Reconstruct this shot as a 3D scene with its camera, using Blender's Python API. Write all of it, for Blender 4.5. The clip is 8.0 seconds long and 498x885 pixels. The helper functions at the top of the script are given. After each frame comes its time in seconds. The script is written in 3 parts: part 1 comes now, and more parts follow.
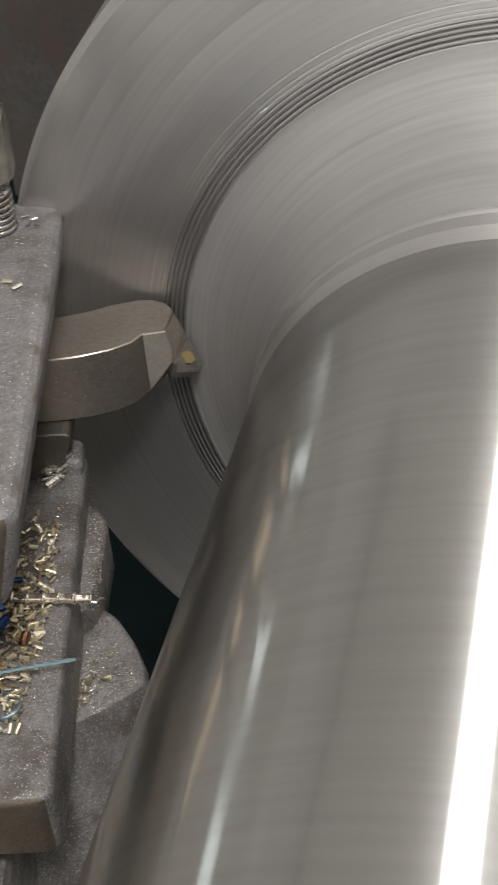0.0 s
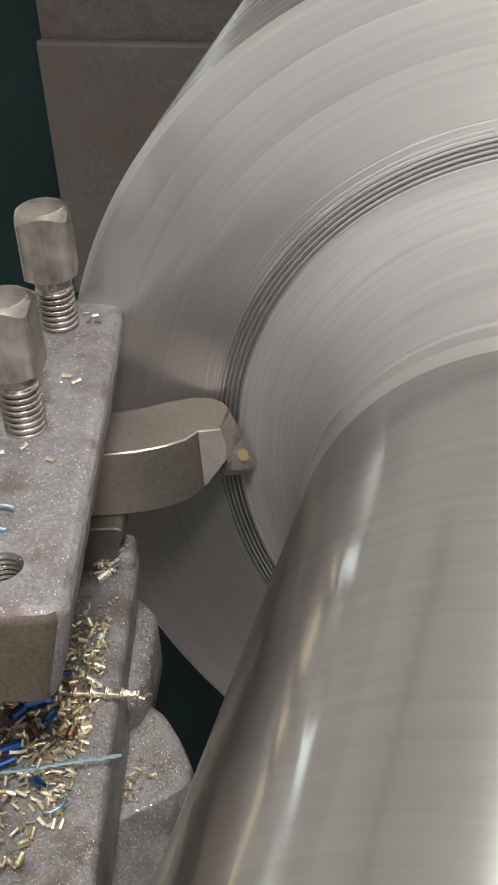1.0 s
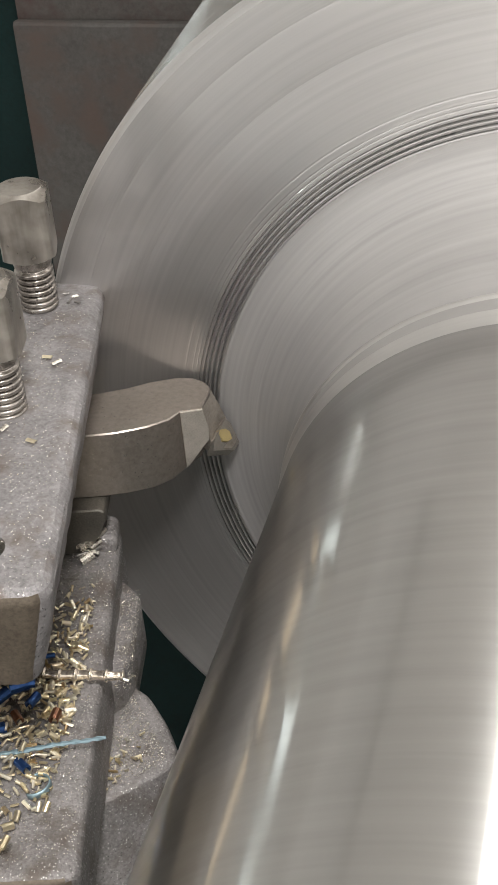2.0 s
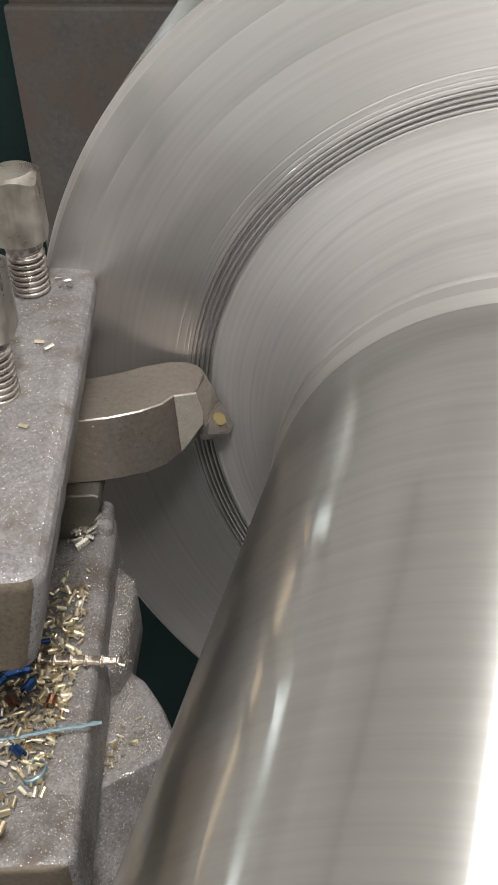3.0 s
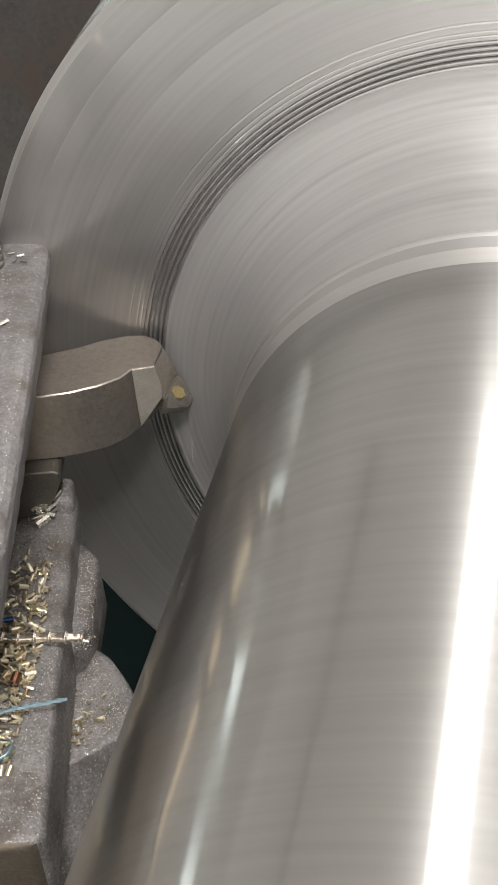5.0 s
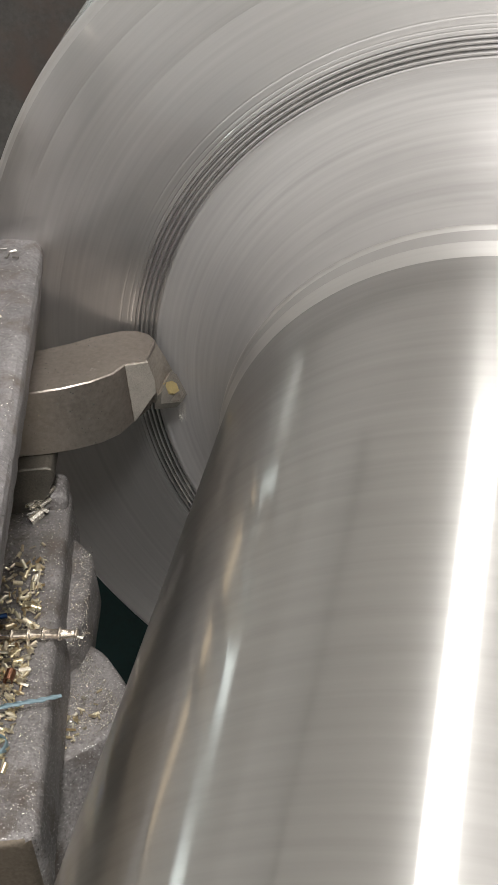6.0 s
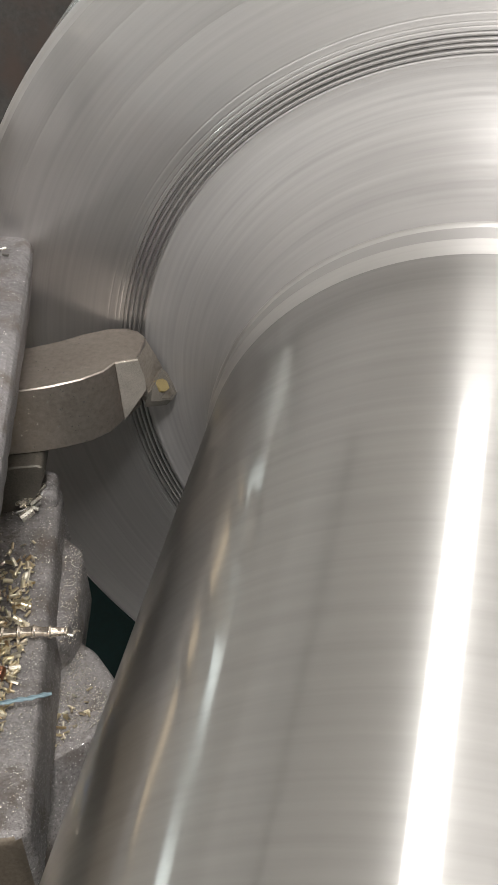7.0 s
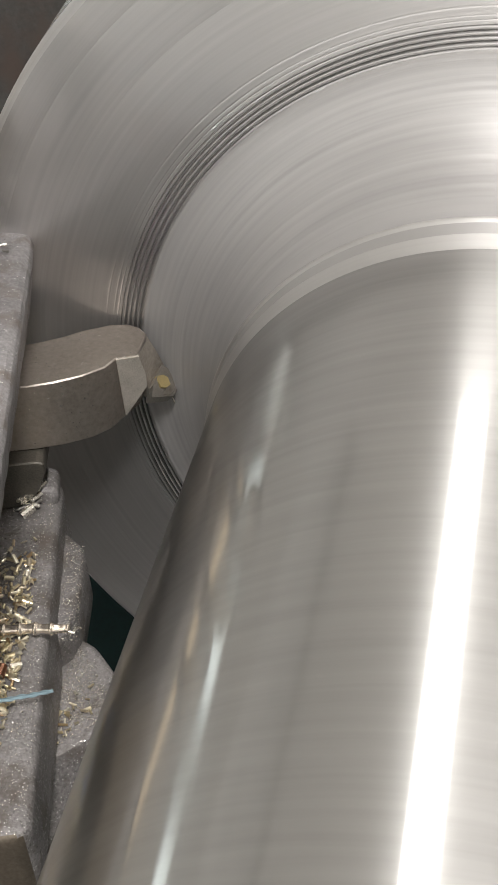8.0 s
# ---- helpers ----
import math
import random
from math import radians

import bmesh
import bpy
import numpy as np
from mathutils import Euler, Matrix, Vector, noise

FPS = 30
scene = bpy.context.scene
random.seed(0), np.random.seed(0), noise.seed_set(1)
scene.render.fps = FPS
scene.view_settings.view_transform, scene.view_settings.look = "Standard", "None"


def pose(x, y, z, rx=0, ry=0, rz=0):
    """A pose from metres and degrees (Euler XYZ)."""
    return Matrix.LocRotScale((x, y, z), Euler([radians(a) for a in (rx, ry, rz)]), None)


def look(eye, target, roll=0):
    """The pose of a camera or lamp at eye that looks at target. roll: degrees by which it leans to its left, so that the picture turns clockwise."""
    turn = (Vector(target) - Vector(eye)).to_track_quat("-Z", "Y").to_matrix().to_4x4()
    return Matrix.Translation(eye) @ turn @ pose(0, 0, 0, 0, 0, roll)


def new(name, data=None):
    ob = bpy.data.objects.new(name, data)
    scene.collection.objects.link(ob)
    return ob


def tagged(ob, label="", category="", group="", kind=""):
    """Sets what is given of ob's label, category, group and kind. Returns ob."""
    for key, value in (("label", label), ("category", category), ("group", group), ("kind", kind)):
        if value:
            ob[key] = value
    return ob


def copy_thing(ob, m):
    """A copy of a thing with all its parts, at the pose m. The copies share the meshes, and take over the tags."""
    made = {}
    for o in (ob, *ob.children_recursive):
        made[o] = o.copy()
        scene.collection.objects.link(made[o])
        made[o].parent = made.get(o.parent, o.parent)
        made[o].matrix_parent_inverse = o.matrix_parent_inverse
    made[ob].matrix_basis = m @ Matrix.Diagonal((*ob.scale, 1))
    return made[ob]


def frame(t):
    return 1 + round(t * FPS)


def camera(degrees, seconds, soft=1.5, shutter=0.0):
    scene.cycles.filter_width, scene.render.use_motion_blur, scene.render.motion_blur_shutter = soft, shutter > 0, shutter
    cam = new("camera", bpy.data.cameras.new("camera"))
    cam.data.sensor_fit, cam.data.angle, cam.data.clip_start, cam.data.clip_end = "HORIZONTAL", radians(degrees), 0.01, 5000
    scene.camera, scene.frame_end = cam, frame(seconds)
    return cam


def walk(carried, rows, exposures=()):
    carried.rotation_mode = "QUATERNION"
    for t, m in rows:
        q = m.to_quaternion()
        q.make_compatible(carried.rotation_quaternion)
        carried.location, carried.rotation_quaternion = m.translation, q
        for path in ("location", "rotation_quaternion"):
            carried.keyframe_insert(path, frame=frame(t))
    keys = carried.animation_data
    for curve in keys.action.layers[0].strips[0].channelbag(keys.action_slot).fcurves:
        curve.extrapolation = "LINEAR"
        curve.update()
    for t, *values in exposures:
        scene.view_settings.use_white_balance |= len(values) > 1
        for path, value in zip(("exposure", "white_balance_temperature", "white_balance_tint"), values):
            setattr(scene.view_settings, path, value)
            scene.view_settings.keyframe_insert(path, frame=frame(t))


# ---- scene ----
AX = 1.1          # height of the lathe's axis above the floor
FEED = 0.00113    # cross feed of the carriage towards the axis, metres a second
SPIN = 36.0       # degrees the work turns in a tenth of a second

VIEW_SCALE = 0.91       # scales tool post and all it carries towards the camera, fitted to its view

cam = camera(20.0, 8.0, soft=1.5, shutter=0.5)
PATH = [
    (0.0, 0.0146, -0.5653, 1.5090, 51.789, 4.118, 12.479),
    (0.1, 0.0140, -0.5647, 1.5089, 51.802, 4.000, 12.927),
    (0.2, 0.0135, -0.5643, 1.5090, 51.814, 4.138, 13.034),
    (0.3, 0.0131, -0.5639, 1.5090, 53.181, 4.275, 13.779),
    (0.4, 0.0132, -0.5657, 1.5097, 55.442, 4.164, 15.123),
    (0.5, 0.0140, -0.5702, 1.5113, 58.012, 4.670, 15.806),
    (0.6, 0.0139, -0.5695, 1.5109, 58.075, 4.114, 15.958),
    (0.7, 0.0142, -0.5690, 1.5108, 56.751, 4.150, 15.491),
    (0.8, 0.0146, -0.5684, 1.5106, 56.294, 4.148, 15.303),
    (1.0, 0.0153, -0.5673, 1.5102, 55.987, 4.144, 15.043),
    (1.5, 0.0147, -0.5662, 1.5084, 55.226, 4.029, 14.278),
    (1.7, 0.0152, -0.5658, 1.5079, 55.216, 4.102, 14.277),
    (2.8, 0.0183, -0.5638, 1.5055, 54.998, 4.505, 13.796),
    (3.0, 0.0188, -0.5634, 1.5050, 54.598, 4.578, 13.861),
    (3.5, 0.0199, -0.5640, 1.5025, 54.382, 4.733, 13.180),
    (4.0, 0.0196, -0.5655, 1.4988, 54.038, 4.659, 12.700),
    (4.5, 0.0212, -0.5630, 1.4988, 53.832, 4.884, 11.933),
    (4.7, 0.0215, -0.5627, 1.4988, 53.748, 4.897, 11.867),
    (5.8, 0.0231, -0.5614, 1.4986, 53.489, 4.967, 11.502),
    (6.0, 0.0234, -0.5611, 1.4986, 53.395, 4.980, 11.486),
    (6.5, 0.0241, -0.5607, 1.4982, 53.355, 4.957, 11.476),
    (7.0, 0.0252, -0.5610, 1.4986, 53.273, 4.804, 11.198),
    (7.5, 0.0254, -0.5608, 1.4990, 53.234, 4.748, 11.381),
    (8.0, 0.0260, -0.5595, 1.4980, 53.076, 4.938, 11.165),
]
EXPOSURES = [(0, -0.18), (0.3, 0.04), (0.6, 0.25), (1.0, 0.31), (1.5, 0.38), (3.0, 0.38), (4.5, 0.3), (6.0, 0.22), (8.0, 0.22)]
walk(cam, [(t, pose(*p)) for t, *p in PATH], EXPOSURES)

# ---------------------------------------------------------------- light
world = bpy.data.worlds.new("sky")
scene.world = world
world.use_nodes = True
sky = world.node_tree.nodes.new("ShaderNodeTexSky")
sky.sky_type, sky.sun_disc = "NISHITA", False
sky.sun_elevation, sky.sun_rotation = radians(50), radians(120)
world.node_tree.links.new(sky.outputs["Color"], world.node_tree.nodes["Background"].inputs["Color"])
world.node_tree.nodes["Background"].inputs["Strength"].default_value = 0.06


def area(name, m, sx, sy, watts, colour):
    data = bpy.data.lights.new(name, "AREA")
    data.shape, data.size, data.size_y = "RECTANGLE", sx, sy
    data.energy, data.color = watts, colour
    ob = new(name, data)
    ob.matrix_world = m
    return ob


# daylight through a roof light ahead of the machine
area("roof_light", pose(-0.2, 5.2, 6.0), 0.85, 7.0, 120, (1.0, 0.985, 0.96))
# the work lamp that hangs over the machine
area("work_lamp_light", look((0.52, -1.40, 3.50), (-0.15, -0.1, AX)), 0.40, 0.5, 67, (1.0, 0.98, 0.965))
# unseen fill lamp under the whole ceiling, added to lift the general light
area("ceiling_fill", pose(0, 1.0, 6.06), 9.6, 15.0, 60, (0.99, 0.985, 0.985))
# added fill lamps before the unseen end and side walls, with no openings behind
area("end_wall_fill", pose(0, -6.95, 2.5, 90, 0, 0), 9.0, 4.6, 140, (0.99, 0.985, 0.985))
area("side_wall_fill", pose(-4.94, 1.0, 4.85, 0, -90, 0), 2.2, 15.0, 10, (0.97, 0.985, 0.98))
area("side_wall_fill", pose(4.94, 1.0, 3.3, 0, 90, 0), 4.6, 15.0, 270, (0.99, 0.985, 0.985))
# unseen warm strip lamp, added to give the journal its warm streak
area("warm_streak_lamp", pose(-4.18, 3.7, AX - 0.05, 0, -90, 0), 0.16, 2.3, 2.1, (1.0, 0.78, 0.5))
# daylight through the side windows
WINDOWS = [(6.70, 1.36, 0.62, 0.40), (5.42, 1.68, 0.60, 0.40), (4.20, 2.22, 0.44, 0.40), (2.95, 2.56, 0.42, 0.40), (-6.65, 1.34, 0.52, 0.34), (-5.42, 1.66, 0.52, 0.34)]
for (wy, wz, wh, ww), watts in zip(WINDOWS, (2.6, 2.3, 1.7, 1.6, 12.0, 6.0)):
    area("window_light", pose(-4.98, wy, wz, 0, -90, 0), wh, ww, watts, (0.9, 1.0, 0.98))


# ---------------------------------------------------------------- materials
def material(name):
    m = bpy.data.materials.new(name)
    m.use_nodes = True
    nt = m.node_tree
    return m, nt, nt.nodes["Principled BSDF"]


def node(nt, kind, **values):
    n = nt.nodes.new(kind)
    for k, v in values.items():
        n.inputs[k].default_value = v
    return n


def math_node(nt, op, a, b=None):
    n = nt.nodes.new("ShaderNodeMath")
    n.operation = op
    for i, v in enumerate((a, b)):
        if v is None:
            continue
        if isinstance(v, (int, float)):
            n.inputs[i].default_value = v
        else:
            nt.links.new(v, n.inputs[i])
    return n.outputs[0]


def ramp(nt, src, stops):
    n = nt.nodes.new("ShaderNodeValToRGB")
    el = n.color_ramp.elements
    while len(el) < len(stops):
        el.new(0.5)
    for e, (p, c) in zip(el, stops):
        e.position, e.color = p, (*c, 1)
    nt.links.new(src, n.inputs[0])
    return n.outputs[0]


def bump(nt, bsdf, height, strength, distance):
    b = node(nt, "ShaderNodeBump", Strength=strength, Distance=distance)
    nt.links.new(height, b.inputs["Height"])
    nt.links.new(b.outputs[0], bsdf.inputs["Normal"])


def turned_steel(name, along_axis, colour, rough, aniso, streak, relief=0.12, metal=1.0, wear=0.16, sharp=0.0, coarse=1.0, share=0.42):
    """Lathe-turned steel: fine rings, faint arcs of wear, reflections drawn out across the rings."""
    m, nt, b = material(name)
    tc = nt.nodes.new("ShaderNodeTexCoord")
    sep = nt.nodes.new("ShaderNodeSeparateXYZ")
    nt.links.new(tc.outputs["Object"], sep.inputs[0])
    x, y, z = sep.outputs
    r2 = math_node(nt, "ADD", math_node(nt, "MULTIPLY", x, x), math_node(nt, "MULTIPLY", y, y))
    across = z if along_axis else math_node(nt, "SQRT", r2)
    angle = math_node(nt, "ARCTAN2", y, x)
    rings = nt.nodes.new("ShaderNodeTexNoise")
    rings.noise_dimensions = "1D"
    rings.inputs["Scale"].default_value, rings.inputs["Detail"].default_value = 420 / coarse, 5
    nt.links.new(across, rings.inputs["W"])
    # arcs: wear that runs part of the way round
    comb = nt.nodes.new("ShaderNodeCombineXYZ")
    nt.links.new(math_node(nt, "MULTIPLY", across, 260.0 / coarse), comb.inputs[0])
    nt.links.new(math_node(nt, "MULTIPLY", math_node(nt, "COSINE", angle), 2.2), comb.inputs[1])
    nt.links.new(math_node(nt, "MULTIPLY", math_node(nt, "SINE", angle), 2.2), comb.inputs[2])
    arcs = node(nt, "ShaderNodeTexNoise", Scale=1.0, Detail=6.0, Roughness=0.62)
    nt.links.new(comb.outputs[0], arcs.inputs["Vector"])
    broad = node(nt, "ShaderNodeTexNoise", Scale=9.0, Detail=3.0)
    nt.links.new(tc.outputs["Object"], broad.inputs["Vector"])
    mix = math_node(nt, "ADD", math_node(nt, "MULTIPLY", arcs.outputs[0], 0.6), math_node(nt, "MULTIPLY", rings.outputs[0], 0.4))
    nt.links.new(ramp(nt, mix, [(0.3, tuple(c * (1 - streak) for c in colour)), (0.5, colour), (0.72, tuple(min(1, c * (1 + streak)) for c in colour))]), b.inputs["Base Color"])
    ro = math_node(nt, "ADD", math_node(nt, "MULTIPLY", arcs.outputs[0], wear), math_node(nt, "MULTIPLY", broad.outputs[0], 0.05))
    nt.links.new(math_node(nt, "ADD", ro, rough - wear / 2 - 0.025), b.inputs["Roughness"])
    b.inputs["Metallic"].default_value = metal
    b.inputs["Anisotropic"].default_value = aniso
    b.inputs["Anisotropic Rotation"].default_value = 0.25
    tan = nt.nodes.new("ShaderNodeTangent")
    tan.direction_type, tan.axis = "RADIAL", "Z"
    nt.links.new(tan.outputs[0], b.inputs["Tangent"])
    if sharp:
        # the burnished crests of the cut mirror more clearly than its flanks
        c = nt.nodes.new("ShaderNodeBsdfPrincipled")
        c.inputs["Base Color"].default_value = (*colour, 1)
        c.inputs["Metallic"].default_value, c.inputs["Roughness"].default_value = 1.0, sharp
        c.inputs["Anisotropic"].default_value, c.inputs["Anisotropic Rotation"].default_value = 1.0, 0.25
        nt.links.new(tan.outputs[0], c.inputs["Tangent"])
        both = nt.nodes.new("ShaderNodeMixShader")
        both.inputs[0].default_value = share
        nt.links.new(b.outputs[0], both.inputs[1])
        nt.links.new(c.outputs[0], both.inputs[2])
        nt.links.new(both.outputs[0], nt.nodes["Material Output"].inputs["Surface"])
    bump(nt, b, math_node(nt, "ADD", math_node(nt, "MULTIPLY", rings.outputs[0], 0.7), math_node(nt, "MULTIPLY", arcs.outputs[0], 0.3)), relief, 0.0006)
    return m


def worn_metal(name, colour, dark, metallic, rough, scale, relief, speck=0.0, stain=None):
    """Cast or forged steel with grime, pits, rubbed patches and bright metal dust."""
    m, nt, b = material(name)
    tc = nt.nodes.new("ShaderNodeTexCoord")
    vec = tc.outputs["Object"]
    big = node(nt, "ShaderNodeTexNoise", Scale=scale, Detail=5.0, Roughness=0.6)
    fine = node(nt, "ShaderNodeTexNoise", Scale=scale * 22, Detail=4.0, Roughness=0.7)
    grit = node(nt, "ShaderNodeTexVoronoi", Scale=scale * 42)
    for n in (big, fine, grit):
        nt.links.new(vec, n.inputs["Vector"])
    v = math_node(nt, "ADD", math_node(nt, "MULTIPLY", big.outputs[0], 0.42), math_node(nt, "MULTIPLY", fine.outputs[0], 0.58))
    mid = tuple((a + c) / 2 for a, c in zip(colour, dark))
    col = ramp(nt, v, [(0.38, dark), (0.5, mid), (0.63, colour)])
    if stain:
        sn = node(nt, "ShaderNodeTexNoise", Scale=scale * 1.7, Detail=6.0, Roughness=0.65)
        nt.links.new(vec, sn.inputs["Vector"])
        f = nt.nodes.new("ShaderNodeMapRange")
        f.inputs["From Min"].default_value, f.inputs["From Max"].default_value = 0.5, 0.66
        nt.links.new(sn.outputs[0], f.inputs["Value"])
        mx = nt.nodes.new("ShaderNodeMix")
        mx.data_type = "RGBA"
        nt.links.new(f.outputs[0], mx.inputs["Factor"])
        nt.links.new(col, mx.inputs[6])
        mx.inputs[7].default_value = (*stain, 1)
        col = mx.outputs[2]
    rr = math_node(nt, "ADD", math_node(nt, "MULTIPLY", fine.outputs[0], 0.3), rough - 0.15)
    met = metallic
    if speck:
        # scattered flakes of bright metal in two sizes
        on = None
        for size, reach, share, shade in ((480.0, 0.20, speck * 0.8, (0.58, 0.56, 0.54)), (1000.0, 0.34, speck * 2.0, (0.62, 0.6, 0.57))):
            flake = node(nt, "ShaderNodeTexVoronoi", Scale=size, Randomness=1.0)
            nt.links.new(vec, flake.inputs["Vector"])
            pick = nt.nodes.new("ShaderNodeSeparateColor")
            nt.links.new(flake.outputs["Color"], pick.inputs[0])
            here = math_node(nt, "MULTIPLY", math_node(nt, "LESS_THAN", flake.outputs["Distance"], reach), math_node(nt, "GREATER_THAN", pick.outputs[0], 1 - share))
            mx = nt.nodes.new("ShaderNodeMix")
            mx.data_type = "RGBA"
            nt.links.new(here, mx.inputs["Factor"])
            nt.links.new(col, mx.inputs[6])
            mx.inputs[7].default_value = (*shade, 1)
            col = mx.outputs[2]
            if shade[0] > 0.1:
                on = here if on is None else math_node(nt, "MAXIMUM", on, here)
        rr = math_node(nt, "SUBTRACT", rr, math_node(nt, "MULTIPLY", on, 0.25))
        nt.links.new(math_node(nt, "MAXIMUM", math_node(nt, "MULTIPLY", on, 0.9), metallic), b.inputs["Metallic"])
    else:
        b.inputs["Metallic"].default_value = met
    nt.links.new(col, b.inputs["Base Color"])
    nt.links.new(rr, b.inputs["Roughness"])
    h = math_node(nt, "ADD", math_node(nt, "MULTIPLY", big.outputs[0], 0.5), math_node(nt, "ADD", math_node(nt, "MULTIPLY", fine.outputs[0], 0.42), math_node(nt, "MULTIPLY", grit.outputs[0], 0.08)))
    bump(nt, b, h, relief, 0.0012)
    return m


def rubbed_steel(name, colour, dark, metallic, rough):
    """Smooth handled steel: cloudy film of oil, a few long scratches, no pits."""
    m, nt, b = material(name)
    tc = nt.nodes.new("ShaderNodeTexCoord")
    cloud = node(nt, "ShaderNodeTexNoise", Scale=70.0, Detail=3.0, Roughness=0.5)
    nt.links.new(tc.outputs["Object"], cloud.inputs["Vector"])
    long = nt.nodes.new("ShaderNodeMapping")
    long.inputs["Scale"].default_value = (500, 500, 60)
    nt.links.new(tc.outputs["Object"], long.inputs["Vector"])
    scratch = node(nt, "ShaderNodeTexNoise", Scale=1.0, Detail=3.0, Roughness=0.6)
    nt.links.new(long.outputs[0], scratch.inputs["Vector"])
    v = math_node(nt, "ADD", math_node(nt, "MULTIPLY", cloud.outputs[0], 0.8), math_node(nt, "MULTIPLY", scratch.outputs[0], 0.2))
    nt.links.new(ramp(nt, v, [(0.36, dark), (0.62, colour)]), b.inputs["Base Color"])
    nt.links.new(math_node(nt, "ADD", math_node(nt, "MULTIPLY", cloud.outputs[0], 0.25), rough - 0.125), b.inputs["Roughness"])
    b.inputs["Metallic"].default_value = metallic
    bump(nt, b, scratch.outputs[0], 0.05, 0.0003)
    return m


def chip_metal(name, stops, rough=0.28, relief=0.3):
    """Steel swarf, its temper colour different from piece to piece."""
    m, nt, b = material(name)
    geo = nt.nodes.new("ShaderNodeNewGeometry")
    tc = nt.nodes.new("ShaderNodeTexCoord")
    nz = node(nt, "ShaderNodeTexNoise", Scale=900.0, Detail=3.0)
    nt.links.new(tc.outputs["Object"], nz.inputs["Vector"])
    v = math_node(nt, "ADD", math_node(nt, "MULTIPLY", geo.outputs["Random Per Island"], 0.85), math_node(nt, "MULTIPLY", nz.outputs[0], 0.15))
    nt.links.new(ramp(nt, v, stops), b.inputs["Base Color"])
    b.inputs["Metallic"].default_value = 0.85
    nt.links.new(math_node(nt, "ADD", math_node(nt, "MULTIPLY", nz.outputs[0], 0.3), rough - 0.1), b.inputs["Roughness"])
    bump(nt, b, nz.outputs[0], relief, 0.0006)
    return m


FACE = turned_steel("faced_steel", False, (0.555, 0.54, 0.528), 0.46, 0.80, 0.10, 0.14, 0.86, 0.16, 0.11, 1.0, 0.24)
# bead and collar colour is lightened for the highlights on their slopes
COLLAR = turned_steel("lightened_collar_steel", True, (0.62, 0.605, 0.585), 0.44, 0.6, 0.06, 0.05, 0.93, 0.06, 0.0, 1.0)
JOURNAL = turned_steel("polished_turned_steel", True, (0.51, 0.497, 0.482), 0.35, 0.86, 0.10, 0.04, 1.0, 0.08, 0.088, 2.2)
RIM = turned_steel("turned_edge_steel", False, (0.555, 0.54, 0.528), 0.46, 0.80, 0.10, 0.14, 0.86)
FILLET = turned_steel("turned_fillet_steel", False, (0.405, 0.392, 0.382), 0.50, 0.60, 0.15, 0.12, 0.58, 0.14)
# groove steel is darker than the face: the shade inside the cuts
GROOVE = turned_steel("shaded_groove_steel", False, (0.46, 0.448, 0.438), 0.5, 0.6, 0.25)
BARREL = turned_steel("ground_steel", True, (0.58, 0.57, 0.56), 0.26, 0.9, 0.08)
CAST = worn_metal("dusty_cast_steel", (0.30, 0.284, 0.282), (0.135, 0.127, 0.126), 0.35, 0.5, 26, 0.75, 0.08, (0.13, 0.105, 0.09))
CASTLOW = worn_metal("dusty_grey_casting", (0.325, 0.304, 0.294), (0.12, 0.111, 0.107), 0.3, 0.52, 30, 1.0, 0.14, (0.12, 0.1, 0.085))
TOOLSTEEL = worn_metal("brown_tool_steel", (0.335, 0.293, 0.254), (0.235, 0.204, 0.175), 0.75, 0.40, 15, 0.12, 0.015)
GROUND = worn_metal("ground_tool_steel", (0.46, 0.415, 0.36), (0.28, 0.25, 0.21), 0.75, 0.38, 18, 0.10)
HOLLOW = worn_metal("hollow_ground_lit_steel", (0.56, 0.51, 0.45), (0.34, 0.31, 0.265), 0.35, 0.42, 60, 0.25)
BOLT = rubbed_steel("rubbed_bolt_steel", (0.40, 0.37, 0.33), (0.21, 0.19, 0.165), 0.85, 0.30)
THREAD = rubbed_steel("bright_thread_steel", (0.38, 0.35, 0.32), (0.19, 0.17, 0.15), 0.9, 0.27)
PATINA_SHADE = worn_metal("brown_oil_shade_steel", (0.195, 0.162, 0.125), (0.115, 0.093, 0.072), 0.6, 0.36, 24, 0.3)
SHIM = worn_metal("dark_packing_steel", (0.125, 0.113, 0.094), (0.06, 0.054, 0.045), 0.5, 0.5, 40, 0.25)
CARBIDE = worn_metal("carbide", (0.30, 0.275, 0.24), (0.17, 0.155, 0.135), 0.6, 0.33, 90, 0.1)
BRASS = worn_metal("braze_yellow", (0.46, 0.36, 0.16), (0.30, 0.24, 0.12), 0.5, 0.5, 120, 0.2)
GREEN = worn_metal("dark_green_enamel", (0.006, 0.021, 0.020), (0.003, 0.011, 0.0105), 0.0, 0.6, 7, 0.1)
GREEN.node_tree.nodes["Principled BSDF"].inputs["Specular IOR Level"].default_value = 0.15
RUST = worn_metal("stained_grey_brown_paint", (0.062, 0.056, 0.050), (0.030, 0.025, 0.022), 0.0, 0.7, 9, 0.2, 0.0, (0.040, 0.022, 0.018))
PANEL = worn_metal("faded_grey_paint", (0.070, 0.066, 0.060), (0.036, 0.032, 0.029), 0.0, 0.7, 8, 0.15, 0.0, (0.06, 0.042, 0.034))
PLASTER = worn_metal("bounce_plaster", (0.75, 0.73, 0.69), (0.55, 0.53, 0.5), 0.0, 0.85, 1.2, 0.2)
# grey of the unseen west wall, set by how bright the journal mirrors it
GREYWALL = worn_metal("toned_grey_wall", (0.56, 0.55, 0.53), (0.38, 0.37, 0.355), 0.0, 0.8, 1.2, 0.2)
